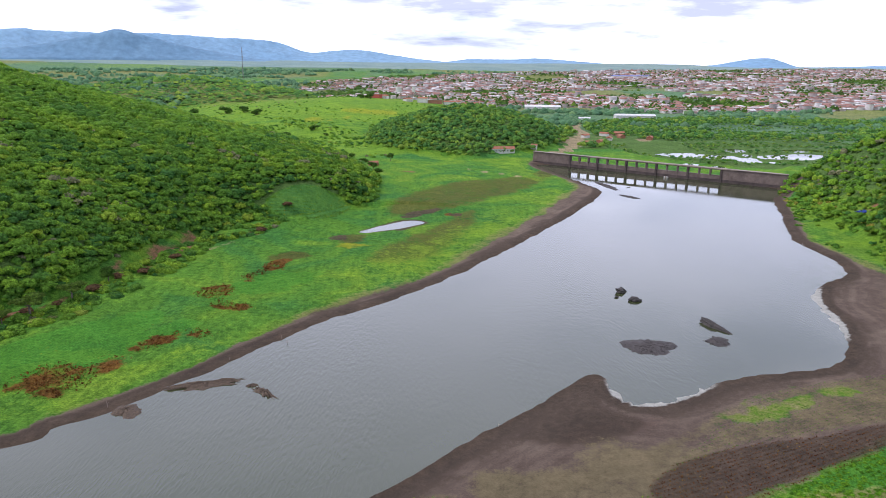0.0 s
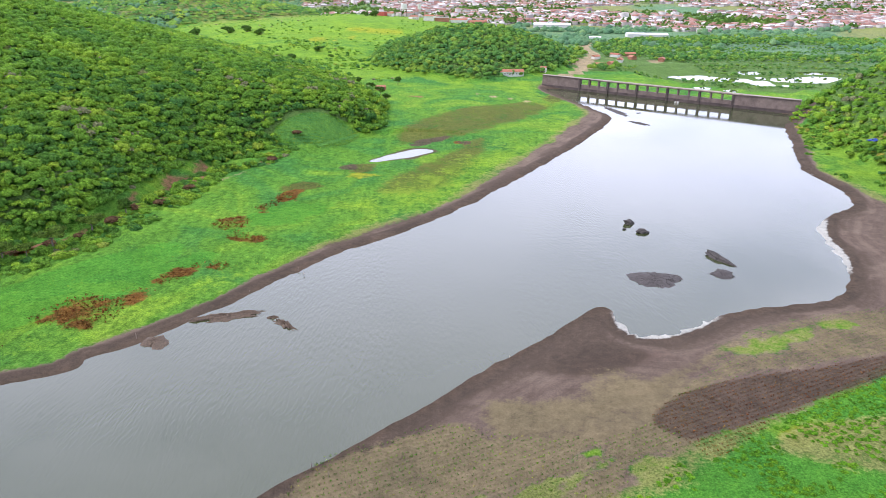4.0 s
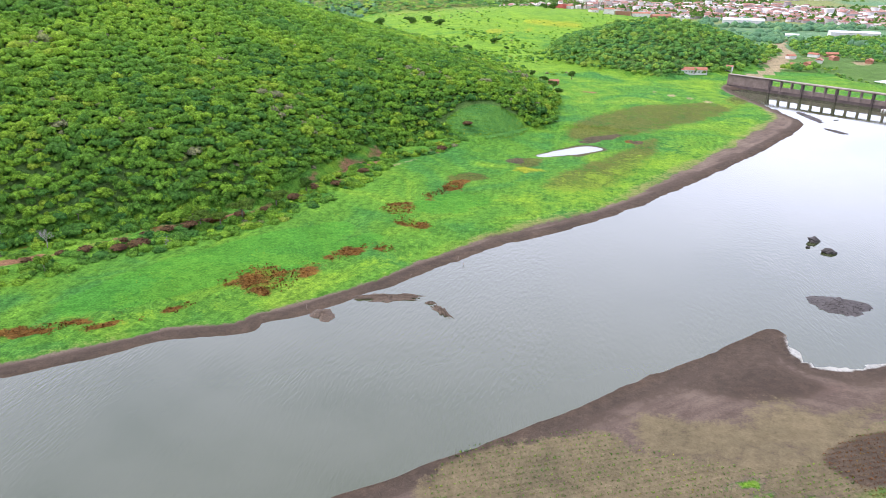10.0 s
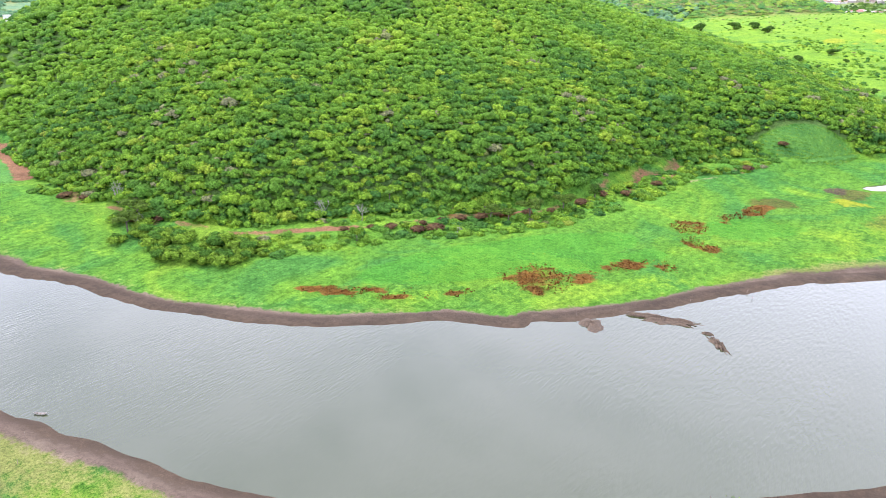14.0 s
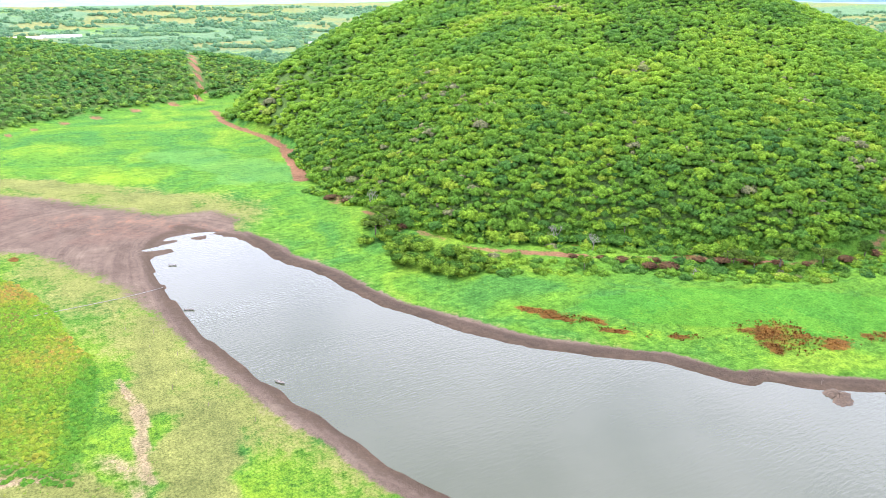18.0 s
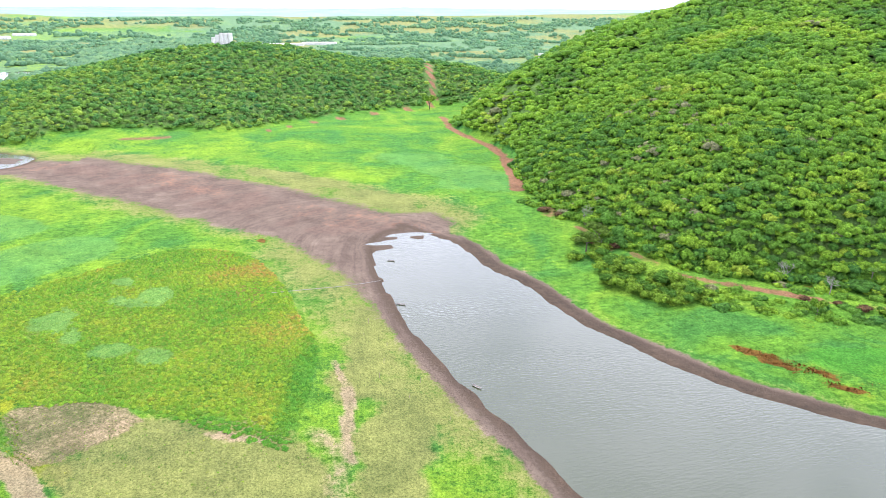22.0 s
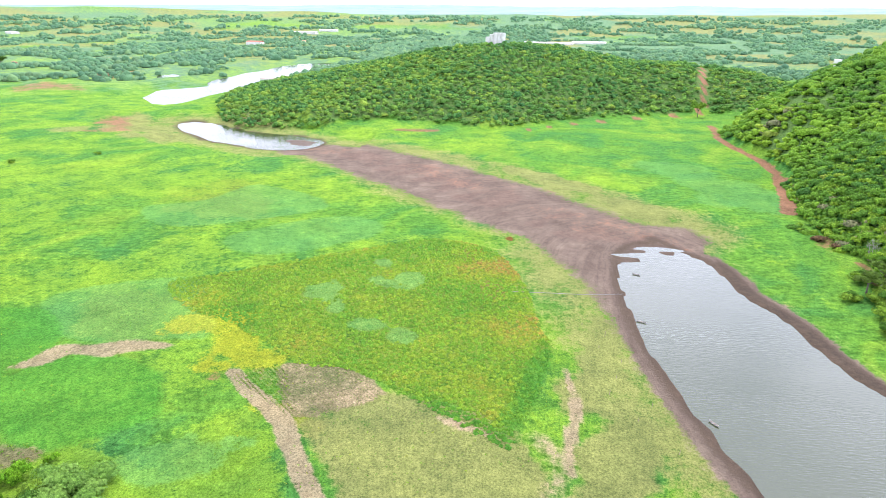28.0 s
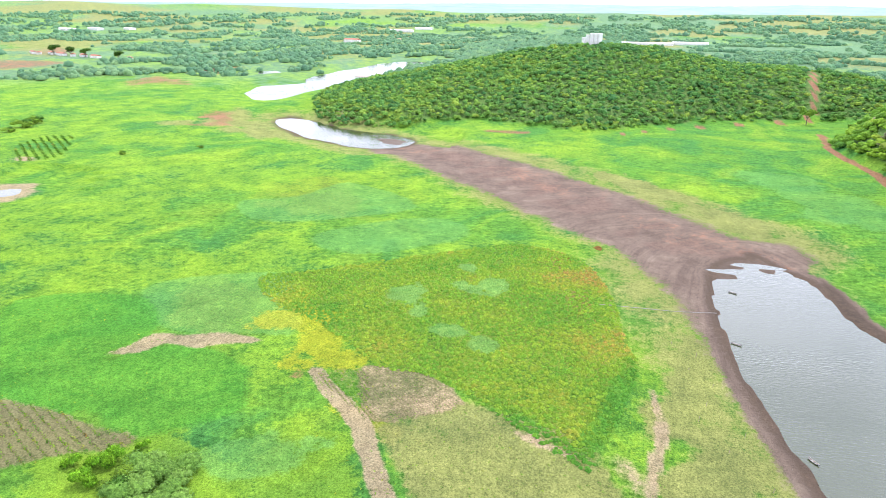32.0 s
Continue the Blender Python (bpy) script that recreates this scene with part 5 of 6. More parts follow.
for px, py, turn, src, size in ((-137, 245, 40, flat_tree, 1.1), (-148, 232, 80, flat_tree, 0.9), (-268, 146, 200, flat_tree, 1.25), (-260, 136, 120, flat_tree, 1.1), (-130, 262, 10, flat_tree, 1.0), (-126, 285, 70, round_tree, 0.8),
                                (-24, 652, 30, round_tree, 1.2), (-48, 470, 60, round_tree, 0.8), (-36, 590, 100, round_tree, 1.2), (-46, 618, 160, round_tree, 1.1), (-60, 640, 10, round_tree, 1.3), (-30, 560, 200, round_tree, 1.1),
                                (-143, 752, 20, round_tree, 1.3), (-135, 762, 140, round_tree, 1.2), (-122, 782, 210, round_tree, 1.5), (-154, 845, 70, round_tree, 1.7), (-111, 868, 100, round_tree, 1.0), (-131, 898, 300, round_tree, 1.6),
                                (-233, 1041, 0, round_tree, 2.2), (-260, 1080, 80, round_tree, 2.4), (-285, 1075, 130, round_tree, 2.6), (-330, 1060, 30, round_tree, 2.8), (-90, 1330, 10, round_tree, 2.6), (-105, 1325, 90, round_tree, 2.0),
                                (-690, 172, 40, tall_tree, 1.7), (-155, 238, 15, tall_tree, 0.8), (276, 384, 60, round_tree, 1.1), (262, 372, 10, round_tree, 1.3), (282, 405, 210, flat_tree, 1.3), (-1160, -990, 0, round_tree, 2.2), (-1150, -950, 90, round_tree, 2.0),
                                (-1110, -850, 30, round_tree, 2.0), (-1175, -1040, 60, round_tree, 2.4)):
    near_hill = 1.5 if py < 420 else 1.15
    copy_thing(src, ground_pose(px, py, turn, 2.4 * size if py > 700 else 0.0)).scale = (size * near_hill, size * near_hill, size * near_hill)


def bush(seed, width, tall, mat, label):
    r = np.random.default_rng(seed)
    return tagged(new("bush", crown_mesh(r, width, tall, 30, mat, "bush")), label, "bush", "bushes at the hill's foot")


dark_bush = settle(bush(21, 3.0, 2.6, BUSH, "dense dark green bush on the lake bank"), -207, 140, -0.4, 0, 1.4)
red_bush = settle(bush(22, 2.3, 2.1, WITHERED, "red-brown withered bush at the hill's foot"), -168, 212, -0.2)
light_bush = settle(bush(23, 3.4, 3.0, SILVER, "pale feathery green bush in the floodplain"), -116, -94, -0.3, 0, 1.7)
lime_bush = settle(bush(24, 2.2, 2.4, LIME, "bright green leafy bush in the floodplain"), -117, -110, -0.2, 0, 1.5)
for px, py, turn, src, size in ((-236, 134, 15, dark_bush, 1.3), (-230, 144, 75, dark_bush, 1.5), (-224, 131, 125, dark_bush, 1.3), (-220, 149, 185, dark_bush, 1.5), (-212, 152, 235, dark_bush, 1.3), (-206, 147, 285, dark_bush, 1.4), (-210, 134, 335, dark_bush, 1.3), (-200, 140, 25, dark_bush, 1.3), (-240, 142, 95, dark_bush, 1.3), (-204, 156, 155, dark_bush, 1.1), (-246, 138, 215, dark_bush, 1.2), (-254, 136, 265, dark_bush, 1.4), (-262, 142, 315, dark_bush, 1.5), (-270, 140, 45, dark_bush, 1.3), (-214, 136, 30, dark_bush, 1.1), (-222, 137, 100, dark_bush, 1.0), (-228, 136, 160, dark_bush, 0.8), (-202, 147, 220, dark_bush, 1.0), (-198, 152, 280, dark_bush, 0.7), (-217, 143, 310, dark_bush, 1.0), (-233, 133, 50, dark_bush, 0.7),
                                (-252, 128, 50, dark_bush, 1.0), (-186, 167, 70, dark_bush, 0.55), (-160, 226, 50, red_bush, 1.0), (-154, 231, 90, red_bush, 1.3), (-150, 237, 130, red_bush, 1.2), (-164, 219, 170, red_bush, 0.8), (-139, 248, 210, red_bush, 1.0), (-166, 206, 0, red_bush, 1.2), (-162, 210, 60, red_bush, 1.5), (-176, 200, 150, red_bush, 1.0), (-128, 275, 10, red_bush, 1.4), (-124, 292, 200, red_bush, 1.1), (-190, 188, 20, red_bush, 0.8), (-146, 243, 40, dark_bush, 0.9), (-158, 235, 10, dark_bush, 0.8), (-172, 206, 70, dark_bush, 0.6),
                                (-134, 258, 20, red_bush, 0.9), (-183, 196, 80, red_bush, 0.7), (-262, 150, 0, red_bush, 1.4), (-312, 146, 60, red_bush, 1.3), (-322, 141, 120, red_bush, 1.2), (-333, 139, 10, dark_bush, 0.6), (-118, 300, 30, red_bush, 1.2), (-112, 322, 70, red_bush, 1.1),
                                (-104, 348, 10, dark_bush, 0.9), (-98, 356, 70, dark_bush, 1.0), (-92, 362, 140, dark_bush, 0.9), (-84, 374, 20, red_bush, 1.4), (-77, 418, 20, red_bush, 1.2), (-112, 300, 120, dark_bush, 0.8), (-119, -89, 40, light_bush, 1.1), (-111, -86, 90, light_bush, 1.0), (-120, -99, 150, light_bush, 1.0), (-110, -97, 200, light_bush, 1.2), (-106, -90, 250, light_bush, 1.0), (-112, -102, 300, dark_bush, 1.1),
                                (-120, -107, 80, lime_bush, 1.1), (-112, -109, 160, lime_bush, 1.1), (-116, -116, 20, lime_bush, 0.8), (-126, -104, 10, lime_bush, 0.6), (-511, -485, 10, dark_bush, 1.8), (-490, -476, 60, dark_bush, 2.0), (-470, -470, 90, dark_bush, 1.2), (-420, -330, 0, dark_bush, 0.7), (-455, -290, 40, dark_bush, 0.6), (252, 398, 0, dark_bush, 0.8),
                                (250, 366, 30, dark_bush, 1.0), (243, 340, 80, dark_bush, 0.7)):
    low = 0.62 if src is red_bush else 1.0
    copy_thing(src, ground_pose(px, py, turn, -0.3 * size * low)).scale = (size * 1.45, size * 1.6, size * 1.45 * low)


def dead_tree(seed, tall, label, mat=BARE_TWIGS):
    bm = bmesh.new()
    branches(bm, np.random.default_rng(seed), Vector((0, 0, -0.3)), Vector((0.08, 0.05, 1)).normalized(), tall * 0.36, tall * 0.02, 5)
    ob = part("dead_tree", bm, mat)
    return tagged(ob, label, "dead tree", "dead trees on the bank")


settle(dead_tree(31, 12.5, "leafless grey tree with a wide twiggy crown"), -294, 152)
settle(dead_tree(32, 11.0, "leafless pale tree with a forked white trunk"), -206, 192)
settle(dead_tree(33, 10.5, "leafless tree with reddish-grey twigs"), -191, 200)
settle(dead_tree(36, 8.0, "withered grey tree among green bushes"), -262, 141)
fallen = dead_tree(34, 6.5, "fallen bleached tree lying in the grass")
fallen.matrix_world = ground_pose(-153, 217, 30) @ pose(0, 0, 0.5, 74, 0, 0)


# ---- the dam ----
def build_dam():
    length = (DAM_B - DAM_A).length
    root = new("dam")
    root.matrix_world = Matrix.Translation(DAM_A) @ Matrix.Rotation(math.atan2(DAM_B.y - DAM_A.y, DAM_B.x - DAM_A.x), 4, "Z")
    first, last, top, sill = length * 0.155, length * 0.80, 11.2, 5.6
    bm = bmesh.new()
    box(bm, first, -1.4, 2.4, last, 1.4, sill)
    part("spillway_wall", bm, CONCRETE, root)
    bm = bmesh.new()
    box(bm, -6, -1.9, -5, length + 6, 2.6, 2.4)
    part("wall_foot", bm, STAINED, root, "dark water-stained concrete foot")
    for a, b in ((-6, first), (last, length + 8)):
        bm = bmesh.new()
        box(bm, a, -1.7, 2.4, b, 2.2, top)
        bmesh.ops.bevel(bm, geom=bm.edges[:], offset=0.12, segments=1, affect="EDGES")
        part("wing_wall", bm, CONCRETE, root, "rust-streaked solid concrete wing wall")
    bays = 15
    pitch = (last - first) / bays
    for k in range(bays + 1):
        x0 = first + k * pitch
        bm = bmesh.new()
        box(bm, x0 - 0.5, -1.9, 1.0, x0 + 0.5, 1.9, top - 1.0)
        if k % 3 == 0:
            box(bm, x0 - 0.75, -2.6, -3.0, x0 + 0.75, -1.4, top - 1.0)
        part("pier", bm, STAINED if k % 3 == 0 else CONCRETE, root)
        bm = bmesh.new()
        if k < bays:
            box(bm, x0 + 0.5, -1.6, top - 1.0, x0 + pitch - 0.5, 1.6, top - 0.5)
            part("beam", bm, CONCRETE, root)
        else:
            bm.free()
    for k in range(12):
        a, b = -6 + k * (length + 14) / 12, -6 + (k + 1) * (length + 14) / 12 - 0.06
        bm = bmesh.new()
        box(bm, a, -2.5, top - 0.48 if first < a < last else top + 0.02, b, 2.5, top + 0.35)
        part("deck_slab", bm, SLAB, root)
    return tagged(root, "long brown stained concrete dam with fifteen open spillway bays", "dam")


SLAB = plain_mat("weathered_slab", (0.24, 0.19, 0.155), (0.40, 0.34, 0.28), 0.7)
build_dam()


# ---- houses ----
def gable(bm, w, d, z, rise, over=0.4):
    v = [bm.verts.new(p) for p in ((-w / 2 - over, -d / 2 - over, z), (w / 2 + over, -d / 2 - over, z), (w / 2 + over, d / 2 + over, z), (-w / 2 - over, d / 2 + over, z), (-w / 2 - over, 0, z + rise), (w / 2 + over, 0, z + rise))]
    for f in ((0, 1, 5, 4), (2, 3, 4, 5), (1, 2, 5), (3, 0, 4), (3, 2, 1, 0)):
        bm.faces.new([v[i] for i in f])


def house(name, label, x, y, turn, w, d, h, wall_mat, roof_mat, rise=1.6, windows=3, category="house", group="", storeys=1):
    root = tagged(new(name), label, category, group)
    root.matrix_world = ground_pose(x, y, turn)
    bm = bmesh.new()
    box(bm, -w / 2, -d / 2, -2.0, w / 2, d / 2, h)
    part("wall", bm, wall_mat, root)
    bm = bmesh.new()
    if rise > 0:
        gable(bm, w, d, h + 0.01, rise)
    else:
        box(bm, -w / 2 - 0.2, -d / 2 - 0.2, h + 0.01, w / 2 + 0.2, d / 2 + 0.2, h + 0.35)
    part("roof", bm, roof_mat, root)
    bm = bmesh.new()
    box(bm, -0.5, -d / 2 - 0.06, 0.0, 0.5, -d / 2 + 0.1, 2.1)
    part("door", bm, OLD_WOOD, root)
    for s in range(storeys):
        for k in range(windows):
            u = -w / 2 + (k + 0.5) * w / windows
            if abs(u) < 1.2 and s == 0:
                continue
            bm = bmesh.new()
            box(bm, u - 0.6, -d / 2 - 0.05, 1.0 + 3 * s, u + 0.6, -d / 2 + 0.1, 2.1 + 3 * s)
            frame_part = part("window", bm, OLD_WOOD if wall_mat is BRICKWORK else SLAB, root)
            for pu in (u - 0.3, u + 0.3):
                bm = bmesh.new()
                box(bm, pu - 0.26, -d / 2 - 0.07, 1.06 + 3 * s, pu + 0.26, -d / 2 - 0.046, 2.04 + 3 * s)
                part("pane", bm, DARK_GLASS, frame_part, "dark glass pane")
    return root


house("lodge", "long white house with a red tiled roof beside the dam", 88, 722, 8, 24, 7, 3.4, WHITEWASH, ROOF_TILE, 2.4, 8)
house("guard_hut", "small plastered two-storey hut by the dam road", 124, 745, -20, 6, 6, 5.6, WHITEWASH, ROOF_TILE, 1.2, 2, storeys=2)
house("brick_hut", "small brick hut with a clay roof among trees", -38, 622, 25, 8, 5, 2.6, BRICKWORK, ROOF_TILE, 1.3, 2)
house("chapel", "tiny whitewashed chapel among trees on the slope", -150, 742, 10, 5, 6, 5.5, WHITEWASH, WHITEWASH, 2.4, 2, "chapel")
house("warehouse", "very long white warehouse with a pale metal roof", 246, 1412, -8, 70, 30, 7, WHITEWASH, SHEET_ROOF, 3.0, 8, "warehouse")
house("factory_shed", "long white industrial shed with a low metal roof", 364, 1188, -4, 66, 22, 7, WHITEWASH, SHEET_ROOF, 2.0, 8, "warehouse")
house("blue_shed", "small blue-grey shed beside the town road", 268, 1140, -10, 18, 10, 5, SHEET_ROOF, SHEET_ROOF, 1.5, 3, "shed")
house("blue_factory", "long distant factory with a blue roof", 900, 3050, 0, 160, 50, 10, WHITEWASH, BLUE_PLASTIC, 3.0, 6, "factory")
house("fisher_shelter", "blue tarpaulin shelter among trees on the bank", 262, 398, 30, 6, 4, 2.0, BLUE_PLASTIC, BLUE_PLASTIC, 0.8, 1, "shelter")
house("lakeside_house", "cream house on the shore of the far lake", -880, -312, 70, 22, 14, 6, WHITEWASH, SLAB, 0, 4)
house("red_farmhouse", "pink farmhouse with a red roof in the far scrub", -1800, -670, 70, 46, 16, 8, WHITEWASH, ROOF_TILE, 3.0, 5)
house("field_tower", "slim white tower in the sunlit far plain", -1240, 520, 0, 9, 9, 18, WHITEWASH, WHITEWASH, 0, 1, "tower")
for k, (hx, hy) in enumerate(((-1180, -1078), (-1187, -1055), (-1170, -1019), (-1160, -985), (-1157, -960), (-1144, -924), (-1125, -838), (-1190, -1100))):
    house("village_house", "small white village house with a clay roof", hx, hy, 40 + 13 * (k % 3), 17 + 4 * (k % 3), 9, 4.0, WHITEWASH, ROOF_TILE, 2.2, 3, group="village houses on the far plain")
for k, (hx, hy, w) in enumerate(((-1915, -1640, 60), (-1950, -1560, 70), (-1990, -1470, 40), (-1900, -1600, 50), (-2300, -690, 90), (-2420, -640, 60), (-1980, 80, 130), (-2010, 190, 90))):
    house("poultry_barn", "long low white barn on the far plain", hx, hy, 60 if k < 4 else 80, w, 22, 5, WHITEWASH, SHEET_ROOF, 2.0, 4, "barn", "long barns on the far plain")
for k, (hx, hy, w, mat, hh) in enumerate(((-82, 1378, 22, RED_PAINT, 7), (-66, 1384, 16, WHITEWASH, 5), (8, 1345, 18, WHITEWASH, 8), (32, 1350, 26, BRICKWORK, 7), (62, 1352, 30, ROOF_TILE, 6), (98, 1360, 34, BRICKWORK, 6), (130, 1372, 24, WHITEWASH, 5), (-20, 1352, 14, WHITEWASH, 4))):
    house("hilltop_house", "hilltop house with a red or grey roof at the town's edge", hx, hy, 10 * k - 30, w, 12, hh, mat if mat is not ROOF_TILE else WHITEWASH, ROOF_TILE if k % 3 else SLAB, 2.4 if k % 3 else 0, 3, group="houses on the hilltop")
for k, (hx, hy) in enumerate(((196, 800), (214, 815), (232, 850), (255, 880), (240, 905), (262, 915), (210, 880), (285, 860))):
    house("roadside_house", "small brick house with a clay roof below the dam", hx, hy, 35 * k, 9 + k % 3 * 2, 7, 3.2, BRICKWORK if k % 2 else WHITEWASH, ROOF_TILE, 1.8, 2, group="houses below the dam")


def water_tower(x, y, tall, wide, label):
    root = tagged(new("water_tower"), label, "water tower")
    root.matrix_world = ground_pose(x, y)
    for sx in (-1, 1):
        for sy in (-1, 1):
            bm = bmesh.new()
            limb(bm, (sx * wide * 0.4, sy * wide * 0.4, -1), (sx * wide * 0.4, sy * wide * 0.4, tall * 0.6), 0.5, 0.5, 6)
            part("leg", bm, CONCRETE, root)
    bm = bmesh.new()
    bmesh.ops.create_cone(bm, cap_ends=True, segments=20, radius1=wide / 2, radius2=wide / 2, depth=tall * 0.4, matrix=Matrix.Translation((0, 0, tall * 0.8)))
    bmesh.ops.bevel(bm, geom=bm.edges[:], offset=0.15, segments=1, affect="EDGES")
    part("tank", bm, WHITEWASH, root, "white round tank")
    return root


water_tower(-40, 1448, 24, 12, "white water tower on four legs at the town's edge")
water_tower(-10, 1452, 26, 7, "slim white water tower at the town's edge")


def tank_group(x, y):
    """Upright tanks side by side on the second hill."""
    root = tagged(new("reservoir_tanks"), "cluster of tall white water tanks on the wooded hilltop", "water tank")
    root.matrix_world = ground_pose(x, y, 70)
    for k, h in enumerate((10, 13, 15, 15, 15)):
        bm = bmesh.new()
        bmesh.ops.create_cone(bm, cap_ends=True, segments=14, radius1=2.7, radius2=2.7, depth=h, matrix=Matrix.Translation((k * 5.0 - 10, 0, h / 2)))
        bmesh.ops.bevel(bm, geom=[e for e in bm.edges if abs(e.verts[0].co.z - e.verts[1].co.z) < 0.01], offset=0.25, segments=1, affect="EDGES")
        part("tank", bm, WHITEWASH, root)


tank_group(-885, -28)

mast = tagged(new("radio_mast"), "tall slim guyed radio mast on a distant hill", "mast")
mast.matrix_world = ground_pose(-395, 1640)
bm = bmesh.new()
for a in range(3):
    p = Vector((0.9 * math.cos(a * 2.094), 0.9 * math.sin(a * 2.094), 0))
    limb(bm, p, p + Vector((0, 0, 82)), 0.28, 0.22, 4)
for k in range(40):
    a, b = k % 3 * 2.094, (k + 1) % 3 * 2.094
    limb(bm, (0.9 * math.cos(a), 0.9 * math.sin(a), k * 2.05), (0.9 * math.cos(b), 0.9 * math.sin(b), k * 2.05 + 2.05), 0.14, 0.14, 3)
part("lattice", bm, STEEL, mast)
for a in range(3):
    bm = bmesh.new()
    limb(bm, (28 * math.cos(a * 2.094), 28 * math.sin(a * 2.094), -4), (0, 0, 70), 0.05, 0.05, 3)
    part("guy_wire", bm, STEEL, mast)


# ---- the town ----
def town_mat():
    m, n, l, b = material("town_surfaces")
    a = n.new("ShaderNodeAttribute")
    a.attribute_name = "tint"
    c = ramp_node(n, l, a.outputs["Fac"], [(0.0, (0.20, 0.085, 0.06)), (0.25, (0.33, 0.155, 0.115)), (0.48, (0.42, 0.27, 0.215)), (0.52, (0.36, 0.32, 0.31)), (0.75, (0.54, 0.49, 0.46)), (1.0, (0.8, 0.79, 0.78))])
    g = noise_node(n, l, 0.6, 4, 0.6, position_node(n))
    l.new(mix_node(n, l, 1.0, c, ramp_node(n, l, g, [(0.3, (0.8, 0.8, 0.8)), (0.7, (1.15, 1.15, 1.15))]), "MULTIPLY"), b.inputs["Base Color"])
    b.inputs["Roughness"].default_value = 0.85
    return m


def town():
    hx, hy = scatter(rng, TOWN, 21.0)
    ok = rough_noise(hx, hy, 240, 91) > 0.42
    hx, hy = hx[ok], hy[ok]
    hz, n = height(hx, hy), len(hx)
    far = np.hypot(hx, hy) / 1500
    w, d, h = rng.uniform(7, 17, n) * np.clip(far, 1, 1.4), rng.uniform(7, 11, n) * np.clip(far, 1, 1.4), rng.uniform(3.0, 7.5, n) * np.where(rng.random(n) < 0.06, 2.0, 1.0)
    rise = np.where(rng.random(n) < 0.7, rng.uniform(1.4, 2.6, n), 0.3)
    turn = np.where(rng.random(n) < 0.5, 0.3, 0.3 + np.pi / 2) + rng.normal(size=n) * 0.06
    walls = np.array([(-1, -1, -0.4), (1, -1, -0.4), (1, 1, -0.4), (-1, 1, -0.4), (-1, -1, 1), (1, -1, 1), (1, 1, 1), (-1, 1, 1)], float)
    roofs = np.array([(-1.06, -1.1, 1), (1.06, -1.1, 1), (1.06, 1.1, 1), (-1.06, 1.1, 1), (-1.06, 0, 2), (1.06, 0, 2)], float)
    unit = np.vstack([walls, roofs])
    tri = np.array([(0, 1, 5), (0, 5, 4), (1, 2, 6), (1, 6, 5), (2, 3, 7), (2, 7, 6), (3, 0, 4), (3, 4, 7), (8, 9, 13), (8, 13, 12), (10, 11, 12), (10, 12, 13), (9, 10, 13), (11, 8, 12)])
    u, v = unit[None, :, 0] * w[:, None] / 2, unit[None, :, 1] * d[:, None] / 2
    z = np.where(unit[None, :, 2] <= 1, unit[None, :, 2] * h[:, None], h[:, None] + rise[:, None])
    c, s = np.cos(turn)[:, None], np.sin(turn)[:, None]
    verts = np.stack([hx[:, None] + u * c - v * s, hy[:, None] + u * s + v * c, hz[:, None] + z], -1).reshape(-1, 3)
    faces = (tri[None] + 14 * np.arange(n)[:, None, None]).reshape(-1, 3)
    tint = np.concatenate([np.repeat(rng.uniform(0.52, 1.0, n)[:, None], 8, 1), np.repeat(np.where(rng.random(n) < 0.26, rng.uniform(0.7, 1.0, n), rng.uniform(0.0, 0.48, n))[:, None], 6, 1)], 1).ravel()
    me = mesh_of("town_houses", verts, faces, town_mat(), tint=tint)
    tagged(new("town_houses", me), "dense town of small houses with clay roofs", "town", kind="stuff")
    tx, ty = scatter(rng, TOWN, 20.0)
    keep = rough_noise(tx, ty, 180, 92) > 0.44
    tx, ty = tx[keep], ty[keep]
    size = rng.uniform(4, 8, len(tx))
    woods("town_trees", np.stack([tx, ty, height(tx, ty) + size * 0.2], -1), size, rng, 0, 1, "dark green trees between the town's houses", TREE_LEAVES, level=0)


town()


# ---- far mountains ----
def ridge(name, near_r, line, label, mat, deep=420):
    """A range of mountains along an arc; line: direction in degrees to the left of ahead, and height over the plain."""
    n, m = 260, 14
    at, tall = np.array(line, float).T
    a = np.linspace(at[0], at[-1], n)
    top = np.interp(a, at[::-1], tall[::-1])
    top = np.convolve(np.pad(top, 4, "edge"), np.ones(9) / 9, "valid")
    top = top * (1 + 0.16 * (rough_noise(a * 40, a * 0, 60, 94, 4) - 0.5)) + 2
    k = np.linspace(0, 1, m)
    az, kk = np.meshgrid(a, k)
    r = near_r + kk * deep
    rough = rough_noise(az * 60, kk * 160, 60, 95, 5)
    z = 84 + np.repeat(top[None], m, 0) * np.minimum(1.0, (kk / 0.8) ** 1.25) * np.where(kk > 0.75, 1.0, 0.8 + 0.4 * rough) - 30 * (kk < 0.01) - np.where(kk > 0.85, 60 * (kk - 0.85), 0)
    verts = np.stack([-np.sin(np.radians(az)) * r, np.cos(np.radians(az)) * r, z], -1).reshape(-1, 3)
    i = np.arange(n * m).reshape(m, n)
    faces = np.stack([i[:-1, :-1], i[:-1, 1:], i[1:, 1:], i[1:, :-1]], -1).reshape(-1, 4)
    ob = new(name, mesh_of(name, verts, faces, mat, smooth=True))
    return tagged(ob, label, "mountains", kind="structure")


